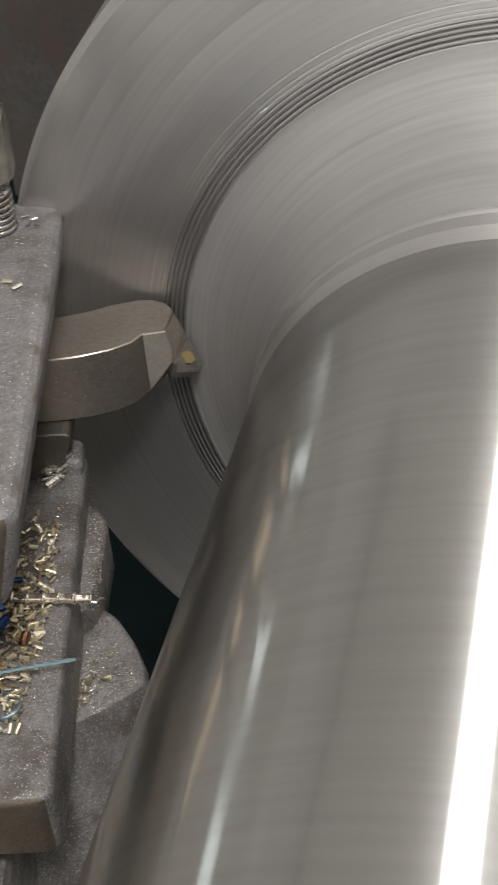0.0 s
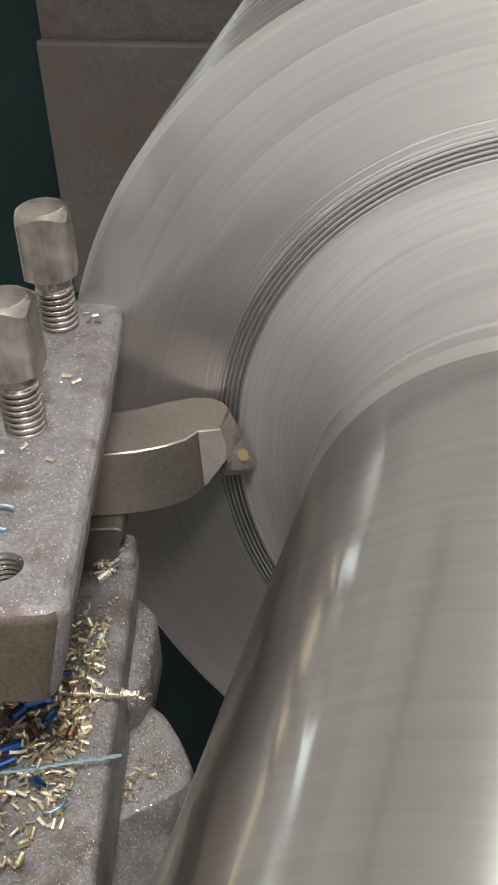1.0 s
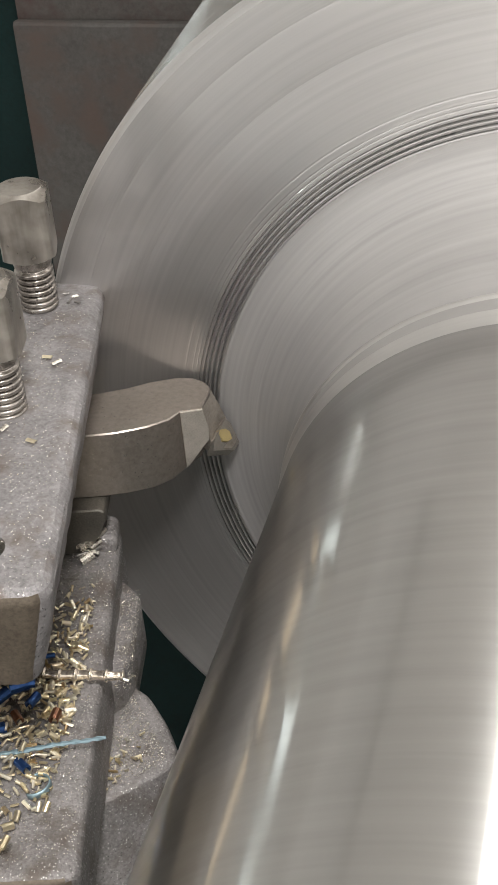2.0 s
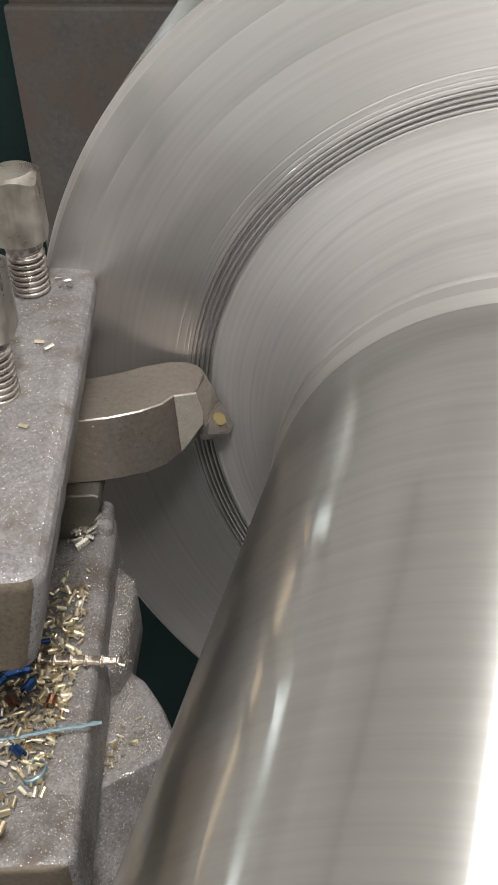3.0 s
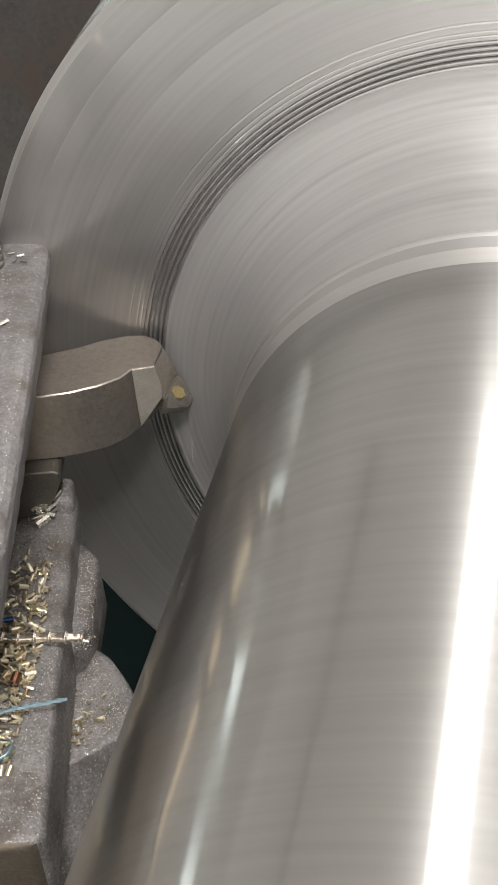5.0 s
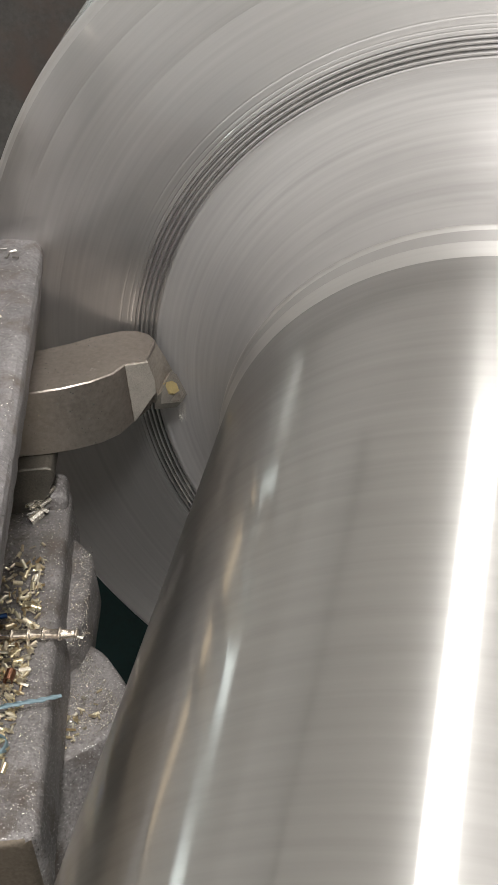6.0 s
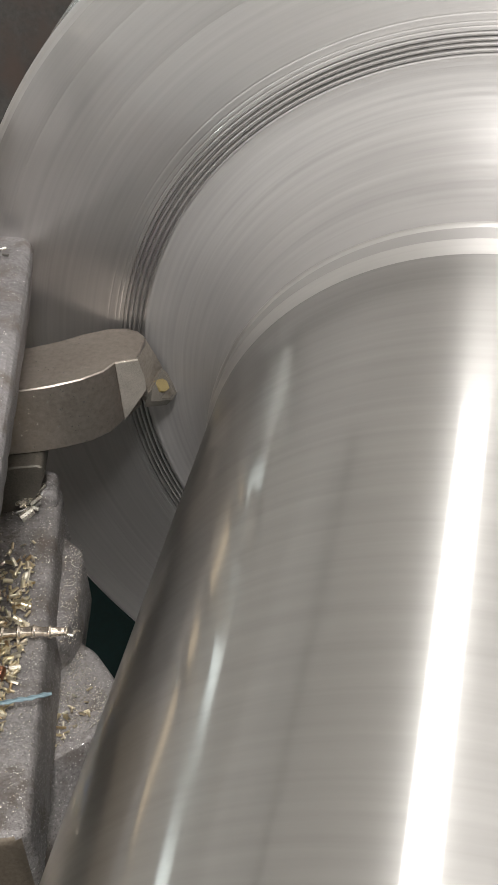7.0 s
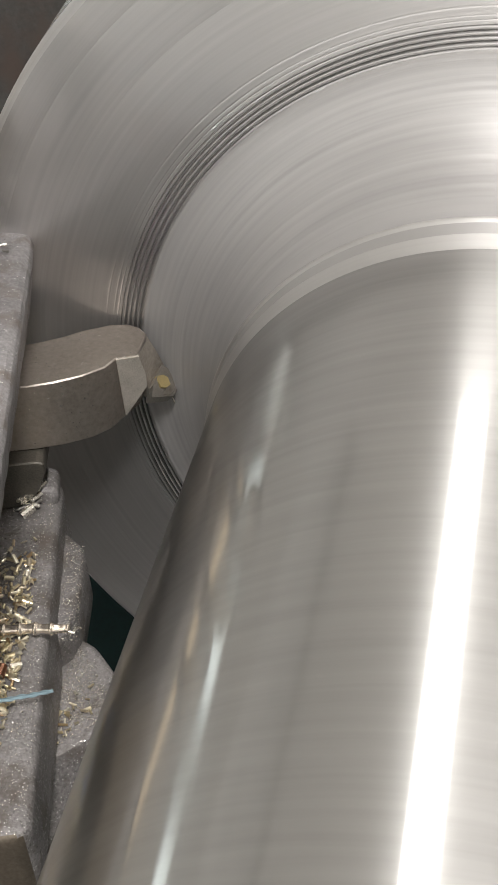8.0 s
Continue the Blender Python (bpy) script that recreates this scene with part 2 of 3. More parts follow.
# floor kept pale so that it throws light up into fillet and face
CONCRETE = worn_metal("bounce_concrete", (0.55, 0.535, 0.51), (0.34, 0.33, 0.31), 0.0, 0.7, 2.0, 0.3)
STRAW = chip_metal("straw_swarf", [(0.0, (0.54, 0.43, 0.25)), (0.3, (0.70, 0.61, 0.42)), (0.7, (0.77, 0.72, 0.61)), (0.88, (0.5, 0.37, 0.2)), (1.0, (0.26, 0.15, 0.09))])
BLUE = chip_metal("blue_tempered_swarf", [(0.0, (0.02, 0.035, 0.13)), (0.5, (0.04, 0.10, 0.27)), (1.0, (0.045, 0.04, 0.13))])
PALEBLUE = chip_metal("pale_blue_swarf", [(0.0, (0.25, 0.36, 0.41)), (1.0, (0.36, 0.46, 0.5))], 0.45)
BROWNCHIP = chip_metal("brown_swarf", [(0.0, (0.22, 0.1, 0.06)), (1.0, (0.3, 0.15, 0.09))])
COIL = chip_metal("pink_bright_swarf", [(0.0, (0.64, 0.55, 0.48)), (1.0, (0.72, 0.63, 0.52))], 0.16, 0.02)
DULL = chip_metal("dull_grey_swarf", [(0.0, (0.17, 0.16, 0.15)), (0.7, (0.27, 0.255, 0.235)), (1.0, (0.11, 0.1, 0.09))], 0.42)
SILVER = chip_metal("bright_swarf", [(0.0, (0.78, 0.75, 0.7)), (0.7, (0.72, 0.66, 0.55)), (1.0, (0.86, 0.84, 0.8))], 0.22)


# ---------------------------------------------------------------- building helpers
def mesh_of(bm, mat, smooth=False, name="mesh"):
    me = bpy.data.meshes.new(name)
    bmesh.ops.recalc_face_normals(bm, faces=bm.faces[:])
    bm.to_mesh(me)
    bm.free()
    me.materials.append(mat)
    if smooth:
        for p in me.polygons:
            p.use_smooth = True
    return me


def part(name, bm, mat, parent, label="", smooth=False):
    ob = new(name, mesh_of(bm, mat, smooth, name))
    ob.parent = parent
    return tagged(ob, label)


def thing(name, m, label, category, group="", kind=""):
    ob = new(name)
    ob.matrix_world = m
    return tagged(ob, label, category, group, kind)


def sized(x, y, z, turn=0):
    """The pose of a thing on the carriage, scaled to fit the camera's view."""
    return pose(x, y, z, 0, 0, turn) @ Matrix.Scale(VIEW_SCALE, 4)


def box(x0, x1, y0, y1, z0, z1, bevel=0.0, segments=2):
    bm = bmesh.new()
    bmesh.ops.create_cube(bm, size=1)
    for v in bm.verts:
        v.co = Vector((x0 + (v.co.x + 0.5) * (x1 - x0), y0 + (v.co.y + 0.5) * (y1 - y0), z0 + (v.co.z + 0.5) * (z1 - z0)))
    if bevel:
        bmesh.ops.bevel(bm, geom=bm.edges[:], offset=bevel, segments=segments, profile=0.6, affect="EDGES")
    return bm


def loft(loops):
    """A closed body through loops of equal length, capped at both ends."""
    bm = bmesh.new()
    rows = [[bm.verts.new(p) for p in loop] for loop in loops]
    n = len(loops[0])
    for a, b in zip(rows, rows[1:]):
        for i in range(n):
            bm.faces.new((a[i], a[(i + 1) % n], b[(i + 1) % n], b[i]))
    bm.faces.new(rows[0])
    bm.faces.new(rows[-1][::-1])
    return bm


def revolve(profile, segments=256, closed=False):
    """Turns a profile of (radius, height) round the z axis."""
    verts, faces = [], []
    for r, z in profile:
        for k in range(segments):
            a = 2 * math.pi * k / segments
            verts.append((r * math.cos(a), r * math.sin(a), z))
    for j in range(len(profile) - 1):
        for k in range(segments):
            l = (k + 1) % segments
            faces.append((j * segments + k, j * segments + l, (j + 1) * segments + l, (j + 1) * segments + k))
    return verts, faces


def turned_part(name, profile, mat, parent, label="", segments=256, sharp=30):
    me = bpy.data.meshes.new(name)
    verts, faces = revolve(profile, segments)
    me.from_pydata(verts, [], faces)
    me.materials.append(mat)
    for p in me.polygons:
        p.use_smooth = True
    me.set_sharp_from_angle(angle=radians(sharp))
    ob = new(name, me)
    ob.parent = parent
    return tagged(ob, label)


def roughen(bm, cuts, amount, scale, keep=None):
    """Subdivides a body and wears its surface unevenly."""
    bmesh.ops.subdivide_edges(bm, edges=bm.edges[:], cuts=cuts, use_grid_fill=True)
    bm.normal_update()
    for v in bm.verts:
        d = noise.noise(v.co * scale) + 0.5 * noise.noise(v.co * scale * 2.7)
        v.co += v.normal * d * amount
    return bm


def worn(bm, step, amount, scale):
    """Cuts a body into cells near its visible end and dents its surface like an old casting."""
    for axis in range(3):
        lo, hi = min(v.co[axis] for v in bm.verts), max(v.co[axis] for v in bm.verts)
        n = int((hi - max(lo, hi - 0.26 if axis == 1 else hi - 0.075)) / step)
        for k in range(1, n):
            p = Vector()
            p[axis] = hi - k * step
            q = Vector()
            q[axis] = 1
            bmesh.ops.bisect_plane(bm, geom=bm.verts[:] + bm.edges[:] + bm.faces[:], plane_co=p, plane_no=q, dist=1e-5)
    bm.normal_update()
    for v in bm.verts:
        d = noise.noise(v.co * scale) + 0.6 * noise.noise(v.co * scale * 2.3 + Vector((7, 3, 1))) + 0.35 * noise.noise(v.co * scale * 5.1)
        v.co += v.normal * (min(d, 0.25) - 0.1) * amount
    return bm


CARRIAGE = []     # what the cross feed carries
FALLING = []      # chips that drop from the cut


# ---------------------------------------------------------------- hall
def wall_with_openings(name, x, thick, y0, y1, z0, z1, holes):
    """A wall in the y-z plane at x, with rectangular openings (y, z, height, width)."""
    bm = bmesh.new()
    ys = sorted({y0, y1, *[h[0] - h[3] / 2 for h in holes], *[h[0] + h[3] / 2 for h in holes]})
    for a, b in zip(ys, ys[1:]):
        c = (a + b) / 2
        hole = [h for h in holes if abs(c - h[0]) < h[3] / 2]
        spans = [(z0, z1)] if not hole else [(z0, hole[0][1] - hole[0][2] / 2), (hole[0][1] + hole[0][2] / 2, z1)]
        for s, e in spans:
            q = bmesh.ops.create_cube(bm, size=1)["verts"]
            for v in q:
                v.co = Vector((x - thick + (v.co.x + 0.5) * thick, a + (v.co.y + 0.5) * (b - a), s + (v.co.z + 0.5) * (e - s)))
    bmesh.ops.remove_doubles(bm, verts=bm.verts[:], dist=1e-5)
    ob = new(name, mesh_of(bm, GREYWALL, name=name))
    return tagged(ob, "unseen side wall with window openings, its grey set for the steel's reflections", "wall", kind="structure")


def structure(name, bm, mat, label, category):
    return tagged(new(name, mesh_of(bm, mat, name=name)), label, category, kind="structure")


structure("floor", box(-5, 5, -7, 9, -0.1, 0), CONCRETE, "pale concrete floor, lightened to bounce light into the steel", "floor")
wall_with_openings("wall_west", -5.0, 0.25, -7, 9, 0, 6.1, WINDOWS)
# unseen pale walls and ceiling, added to close the hall and bounce light
structure("wall_east", box(5, 5.25, -7, 9, 0, 6.1), PLASTER, "unseen pale side wall added to bounce light", "wall")
structure("wall_north", box(-5, 5, 9, 9.25, 0, 6.1), PLASTER, "unseen pale end wall added to bounce light", "wall")
structure("wall_south", box(-5, 5, -7.25, -7, 0, 6.1), PLASTER, "unseen pale end wall added to bounce light", "wall")
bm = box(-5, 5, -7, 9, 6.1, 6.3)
structure("ceiling", bm, PLASTER, "unseen pale opaque ceiling above the added fill lamp", "ceiling")


# ---------------------------------------------------------------- lathe in the background
def lathe_bed():
    t = thing("lathe_bed", pose(0, 0, 0), "dark green painted lathe bed in shadow under the work", "lathe bed")
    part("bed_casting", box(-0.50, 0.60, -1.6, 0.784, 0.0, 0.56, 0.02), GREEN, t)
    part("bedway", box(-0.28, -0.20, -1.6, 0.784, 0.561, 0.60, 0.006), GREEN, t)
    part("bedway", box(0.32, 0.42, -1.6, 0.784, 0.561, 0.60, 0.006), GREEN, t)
    return t


def headstock():
    t = thing("headstock", pose(0, 0, 0), "grey-brown headstock with rust-stained peeling paint behind the work", "headstock")
    part("housing", box(-0.620, 0.7, 0.8, 1.5, 0.0, 1.75, 0.012), RUST, t)
    part("base", box(-0.619, 0.699, 0.786, 0.799, 0.0, 0.74, 0.004), GREEN, t, "dark green painted base")
    part("cover_plate", box(-0.618, 0.698, 0.786, 0.799, 0.745, AX - 0.055, 0.004), PANEL, t, "faded grey cover plate")
    return t


def gear_cover():
    t = thing("gear_cover", pose(0, 0, 0), "dark green painted gear cover beside the headstock", "machine cover")
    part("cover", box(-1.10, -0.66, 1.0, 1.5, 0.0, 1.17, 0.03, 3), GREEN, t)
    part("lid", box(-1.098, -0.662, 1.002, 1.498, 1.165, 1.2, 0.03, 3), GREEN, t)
    return t


def work_lamp():
    t = thing("work_lamp", look((0.5235, -1.407, 3.513), (-0.15, -0.1, AX)), "hanging square work lamp with a grey housing", "hanging lamp")
    part("housing", box(-0.3, 0.3, -0.34, 0.34, 0.0, 0.12, 0.02), PANEL, t)
    part("drop_rod", box(-0.012, 0.012, -0.012, 0.012, 0.12, 3.0), PANEL, t)
    return t


def warm_lamp_rack():
    t = thing("lamp_rack", pose(0, 0, 0), "unseen grey rack added behind the warm strip lamp", "lamp rack")
    part("housing", box(-4.3, -4.19, 2.5, 4.9, AX - 0.16, AX + 0.06, 0.01), PANEL, t)
    for y in (2.55, 4.85):
        part("leg", box(-4.28, -4.22, y - 0.02, y + 0.02, 0, AX - 0.161, 0.004), PANEL, t)
    return t


lathe_bed()
headstock()
gear_cover()
warm_lamp_rack()
work_lamp()


# ---------------------------------------------------------------- the work: a roll turning between centres
def steel_roll():
    t = thing("steel_roll", pose(0, 0, AX, 90, 0, 0), "large bright turned steel roll spinning in the lathe", "steel roll")
    inner = 0.1726
    for c, w, d in ((0.1745, 0.0005, 0.0010), (0.1768, 0.0007, 0.0020), (0.1792, 0.0006, 0.0016), (0.1815, 0.0007, 0.0018), (0.1837, 0.0004, 0.0008)):
        rise = 0.00025 if w > 0.0005 else 0.0001
        turned_part("land", [(inner, 0.0), ((inner + c - w) / 2, rise), (c - w, 0.0)], FACE, t, sharp=8)
        turned_part("groove", [(c - w, 0.0), (c - w * 0.3, -d), (c + w * 0.4, -d), (c + w * 1.1, 0.0)], GROOVE, t, "narrow groove, its steel darkened for shade", sharp=20)
        inner = c + w * 1.1
    # the faced end: a slightly dished face with a few shallow tool lines and a raised outer band
    face = [(inner, 0.0)]
    for c, w, d in ((0.1858, 0.0005, 0.00020), (0.1878, 0.0005, 0.00010), (0.1915, 0.0006, 0.00010), (0.2231, 0.0008, 0.00006)):
        face += [(c - w, 0.0), (c, -d), (c + w, 0.0)]
    face += [(0.2455, 0.0), (0.2466, -0.0001), (0.2478, 0.0), (0.2612, -0.0001)]
    rim = [(0.2612, -0.0001), (0.2632, -0.0014), (0.2645, -0.0035), (0.2653, -0.0065)]
    turned_part("end_face", face, FACE, t, "faced end with fine grooves cut round it", sharp=6)
    turned_part("outer_rim", rim, RIM, t, "rounded outer rim of the end", sharp=12)
    turned_part("barrel", [(0.2653, -0.0065), (0.2672, -0.042), (0.2686, -0.076), (0.2700, -0.113), (0.2716, -0.153), (0.2732, -0.2), (0.274, -0.25), (0.274, -0.7857), (0.0, -0.7857)], BARREL, t, "ground roll barrel")
    # the concave fillet, left by a round-nosed tool in shallow uneven scallops
    fillet, rng = [], random.Random(11)
    edge, depth = 0.0, 0.0
    for k in range(181):
        f = k / 180
        if f >= edge:
            start, edge = edge, edge + rng.choice((0.012, 0.018, 0.026, 0.04, 0.055))
            depth = rng.uniform(0.2, 1.0) * (edge - start) * 0.0030
        a = math.pi / 2 * f
        u = (f - start) / (edge - start)
        d = -depth * math.sin(math.pi * u) if 0.01 < f < 0.985 else 0.0
        r, z = 0.1726 - 0.0456 * math.sin(a), 0.057 - 0.057 * math.cos(a)
        fillet.append((r + d * math.sin(a), z + d * math.cos(a)))
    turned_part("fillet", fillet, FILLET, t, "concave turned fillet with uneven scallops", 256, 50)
    turned_part("bead", [(0.1270, 0.0570), (0.1282, 0.0574), (0.1284, 0.0580), (0.1280, 0.0592), (0.1272, 0.0604)], COLLAR, t, "thin bead, its steel lightened for a highlight", sharp=40)
    turned_part("land", [(0.1272, 0.0604), (0.1271, 0.0640), (0.1270, 0.0690)], FACE, t)
    turned_part("collar", [(0.1270, 0.0690), (0.1267, 0.0700), (0.1261, 0.0722), (0.1254, 0.0746), (0.1251, 0.0760), (0.125, 0.0776)], COLLAR, t, "narrow collar, its steel lightened for a highlight", sharp=40)
    turned_part("journal", [(0.125, 0.0776), (0.125, 0.5), (0.125, 1.25), (0.122, 1.253), (0.0, 1.253)], JOURNAL, t, "polished turned journal", sharp=25)
    return t


ROLL = steel_roll()


# ---------------------------------------------------------------- tool post and slides
POST = sized(-0.216, -0.0477, AX + 0.0369, 14.06)


def brown_front(ob):
    """Darkens the end towards the operator: old oil on the post, shade on the base."""
    ob.data.materials.append(PATINA_SHADE)
    for p in ob.data.polygons:
        if p.normal.y < -0.75 and p.center.y < -0.17:
            p.material_index = len(ob.data.materials) - 1


def tool_post():
    t = thing("tool_post", POST, "dusty grey square tool post with worn edges", "tool post")
    bm = box(-0.25, 0.0015, -0.194, 0.068, 0.001, 0.052)
    up = [e for e in bm.edges if all(abs(v.co.x - 0.0015) < 1e-4 for v in e.verts) and abs(e.verts[0].co.z - e.verts[1].co.z) > 0.02]
    bmesh.ops.bevel(bm, geom=up, offset=0.011, segments=5, profile=0.5, affect="EDGES")
    rim = [e for e in bm.edges if all(v.co.z > 0.051 for v in e.verts)]
    bmesh.ops.bevel(bm, geom=rim, offset=0.0068, segments=3, profile=0.5, affect="EDGES")
    for v in bm.verts:
        # the sides draw in towards the foot
        k = max(0.0, (0.034 - v.co.z) / 0.033)
        if v.co.x > -0.05:
            v.co.x -= 0.0100 * k
    low = [e for e in bm.edges if all(v.co.z < 0.002 for v in e.verts)]
    bmesh.ops.bevel(bm, geom=low, offset=0.003, segments=2, profile=0.5, affect="EDGES")
    block = part("top_block", worn(bm, 0.0045, 0.0006, 70), CAST, t, "upper clamping block, rubbed bright at its front edge", True)
    block.data.set_sharp_from_angle(angle=radians(28))
    # tapped hole with no screw in it
    hole = bmesh.new()
    bmesh.ops.create_cone(hole, cap_ends=True, segments=40, radius1=0.0098, radius2=0.0098, depth=0.09)
    cut = new("cutter", mesh_of(hole, SHIM, name="cutter"))
    cut.matrix_world = POST @ pose(-0.0295, -0.1655, 0.03)
    md = block.modifiers.new("hole", "BOOLEAN")
    md.object, md.operation, md.solver = cut, "DIFFERENCE", "EXACT"
    bpy.context.view_layer.update()
    dg = bpy.context.evaluated_depsgraph_get()
    done = bpy.data.meshes.new_from_object(block.evaluated_get(dg))
    block.modifiers.clear()
    block.data = done
    brown_front(block)
    bpy.data.objects.remove(cut)
    # thread turns inside the hole
    bm = bmesh.new()
    for k in range(9):
        ring = []
        for r, dz in ((0.0099, 0.0011), (0.0088, 0.0), (0.0099, -0.0011)):
            ring.append([bm.verts.new((-0.0295 + r * math.cos(a), -0.1655 + r * math.sin(a), 0.049 - 0.0026 * k + dz)) for a in [2 * math.pi * i / 32 for i in range(32)]])
        for p, q in zip(ring, ring[1:]):
            for i in range(32):
                bm.faces.new((p[i], p[(i + 1) % 32], q[(i + 1) % 32], q[i]))
    part("hole_thread", bm, SHIM, t)
    bm = box(-0.262, 0.0, -0.235, 0.004, -0.1065, -0.07)
    up = [e for e in bm.edges if all(abs(v.co.x) < 1e-4 for v in e.verts) and abs(e.verts[0].co.z - e.verts[1].co.z) > 0.02]
    bmesh.ops.bevel(bm, geom=up, offset=0.0085, segments=5, profile=0.5, affect="EDGES")
    rim = [e for e in bm.edges if all(v.co.z > -0.0701 for v in e.verts)]
    bmesh.ops.bevel(bm, geom=rim, offset=0.0050, segments=4, profile=0.5, affect="EDGES")
    base = part("base_block", worn(bm, 0.0045, 0.0007, 75), CASTLOW, t, "chipped base block strewn with swarf", True)
    base.data.set_sharp_from_angle(angle=radians(55))
    bm = box(-0.0125, -0.0004, -0.0200, 0.0030, -0.0735, -0.0610)
    bmesh.ops.bevel(bm, geom=bm.edges[:], offset=0.0048, segments=4, profile=0.5, affect="EDGES")
    part("corner_lug", roughen(bm, 1, 0.0006, 160), CASTLOW, t, "rounded raised corner", True)
    # the base's front end is darkened in colour for the shade it lies in
    brown_front(base)
    part("post_column", box(-0.22, -0.075, -0.17, 0.0, -0.07, 0.001, 0.004), SHIM, t)
    return t


CARRIAGE.append(tool_post())


def square_bolt(m):
    t = thing("clamp_bolt", m, "steel square-head clamp bolt with rubbed corners", "bolt", "clamp bolts on the tool post")
    # head: a square bar with small corner radii, turned to a blunt cone above and below
    h, n = 0.0134, 64
    def edge(k):
        a = 2 * math.pi * k / n
        x, y = math.cos(a), math.sin(a)
        r = 1.0 / (abs(x) ** 7 + abs(y) ** 7) ** (1 / 7)
        return Vector((x * r * h, y * r * h, 0)), Vector((x, y, 0))
    pts = [edge(k) for k in range(n)]
    def coned(r0, z, slope):
        return [p + Vector((0, 0, z - slope * max(0.0, p.length - r0))) for p, _ in pts]
    def ring(r, z):
        return [d * r + Vector((0, 0, z)) for _, d in pts]
    loops = [ring(0.0098, 0.0300), ring(0.0122, 0.0301), coned(0.0124, 0.0304, -0.55), [p + Vector((0, 0, 0.047)) for p, _ in pts], coned(0.0124, 0.0674, 0.75), ring(0.0122, 0.0676), ring(0.0112, 0.0681), ring(0.004, 0.0683)]
    head = part("head", loft(loops), BOLT, t, "square head", True)
    head.data.set_sharp_from_angle(angle=radians(20))
    # threaded shank
    prof = [(0.0086, -0.004)]
    for k in range(8):
        z = -0.003 + 0.0033 * k
        prof += [(0.0086, z), (0.0098, z + 0.0004), (0.0101, z + 0.0008), (0.0101, z + 0.0022), (0.0098, z + 0.0026), (0.0086, z + 0.0030)]
    prof += [(0.0084, 0.0236), (0.0096, 0.0246), (0.0100, 0.0262), (0.0096, 0.0302)]
    turned_part("threaded_shank", prof, THREAD, t, "bright thread", 40, 50)
    return t


b1 = square_bolt(sized(-0.251, -0.0221, AX + 0.0842, 17))
b2 = copy_thing(b1, pose(-0.2326, -0.1093, AX + 0.0856, 0, 0, 9))
tagged(b2, "steel square-head clamp bolt with worn blunt corners")
b3 = copy_thing(b1, pose(-0.3036, -0.092, AX + 0.0842, 0, 0, 31))
CARRIAGE.extend([b1, b2, b3])


def cutting_tool():
    t = thing("cutting_tool", sized(0.0013, -0.051, AX + 0.0369), "brown bent lathe tool with a brazed carbide tip", "cutting tool")
    e = Vector((-0.970, -0.243, 0)) * 0.13
    back = [(-0.2518, 0.0310), (-0.2374, 0.0384), (-0.2268, 0.0456), (-0.2134, 0.0519), (-0.2045, 0.0528), (-0.1975, 0.0500), (-0.1925, 0.0444)]
    front = [(-0.1921, 0.0243), (-0.2023, 0.0205), (-0.2064, 0.0117), (-0.2162, 0.0032), (-0.2295, -0.0038), (-0.2428, -0.0086)]
    lowb = [(-0.2518, 0.0310), (-0.2374, 0.0384), (-0.2268, 0.0456), (-0.2134, 0.0519), (-0.2060, 0.0526), (-0.2015, 0.0505), (-0.1985, 0.0460)]
    lowf = [(-0.1985, 0.0360), (-0.2041, 0.0235), (-0.2080, 0.0130), (-0.2162, 0.0040), (-0.2295, -0.0034), (-0.2428, -0.0084)]
    def ring(b, f, z):
        b0, f0 = Vector((*b[0], 0)) + e, Vector((*f[-1], 0)) + e
        pts = [b0] + [Vector((*p, 0)) for p in b + f] + [f0]
        return [Vector((p.x, p.y, z)) for p in pts]
    def inset(pts, d):
        c = sum(pts, Vector()) / len(pts)
        return [p + (c - p).normalized() * d for p in pts]
    top = ring(back, front, 0.0)
    loops = [inset(top, 0.0007), [p - Vector((0, 0, 0.0007)) for p in top], ring(lowb, lowf, -0.0393), inset(ring(lowb, lowf, -0.04), 0.0007)]
    sh = part("shank", loft(loops), TOOLSTEEL, t, "curved brown shank with a bright worn edge", True)
    sh.data.set_sharp_from_angle(angle=radians(24))
    # nose, ground to a point and cut away underneath
    end = [Vector(p) for p in ((-0.1953, 0.0487, -0.0004), (-0.1909, 0.0516, -0.0147), (-0.1867, 0.0526, -0.0282), (-0.1842, 0.0525, -0.0357),
        (-0.1827, 0.0522, -0.0405), (-0.1835, 0.0450, -0.0402), (-0.1890, 0.0425, -0.0394), (-0.1945, 0.0400, -0.0385), (-0.1920, 0.0300, -0.0180), (-0.1925, 0.0250, -0.0004))]
    back_of = lambda p: Vector((-0.2000, 0.036 + 0.7 * (p.y - 0.036), min(-0.001, p.z * 0.85 - 0.003)))
    rim = [p + Vector((-0.0012, 0.0003, -0.0006)) for p in end]
    ns = part("nose", loft([[p.lerp(Vector((-0.189, 0.043, -0.02)), 0.06) for p in end], rim, [back_of(p) for p in end]]), GROUND, t, "freshly ground steel nose", True)
    ns.data.set_sharp_from_angle(angle=radians(25))
    # hollow-ground facet beside the nose, its colour lightened for the light it faces
    q = [Vector(p) for p in ((-0.2027, 0.0198, -0.0006), (-0.1915, 0.0240, -0.0006), (-0.1908, 0.0285, -0.0150), (-0.1935, 0.0345, -0.0270), (-0.2035, 0.0226, -0.0385))]
    bm = loft([[p + Vector((0.0006, -0.0009, 0.0002)) for p in q], [p + Vector((-0.0008, 0.0020, 0)) for p in q]])
    fc = part("ground_facet", bm, HOLLOW, t, "hollow-ground facet, lightened in colour for the light on it", True)
    fc.data.set_sharp_from_angle(angle=radians(20))
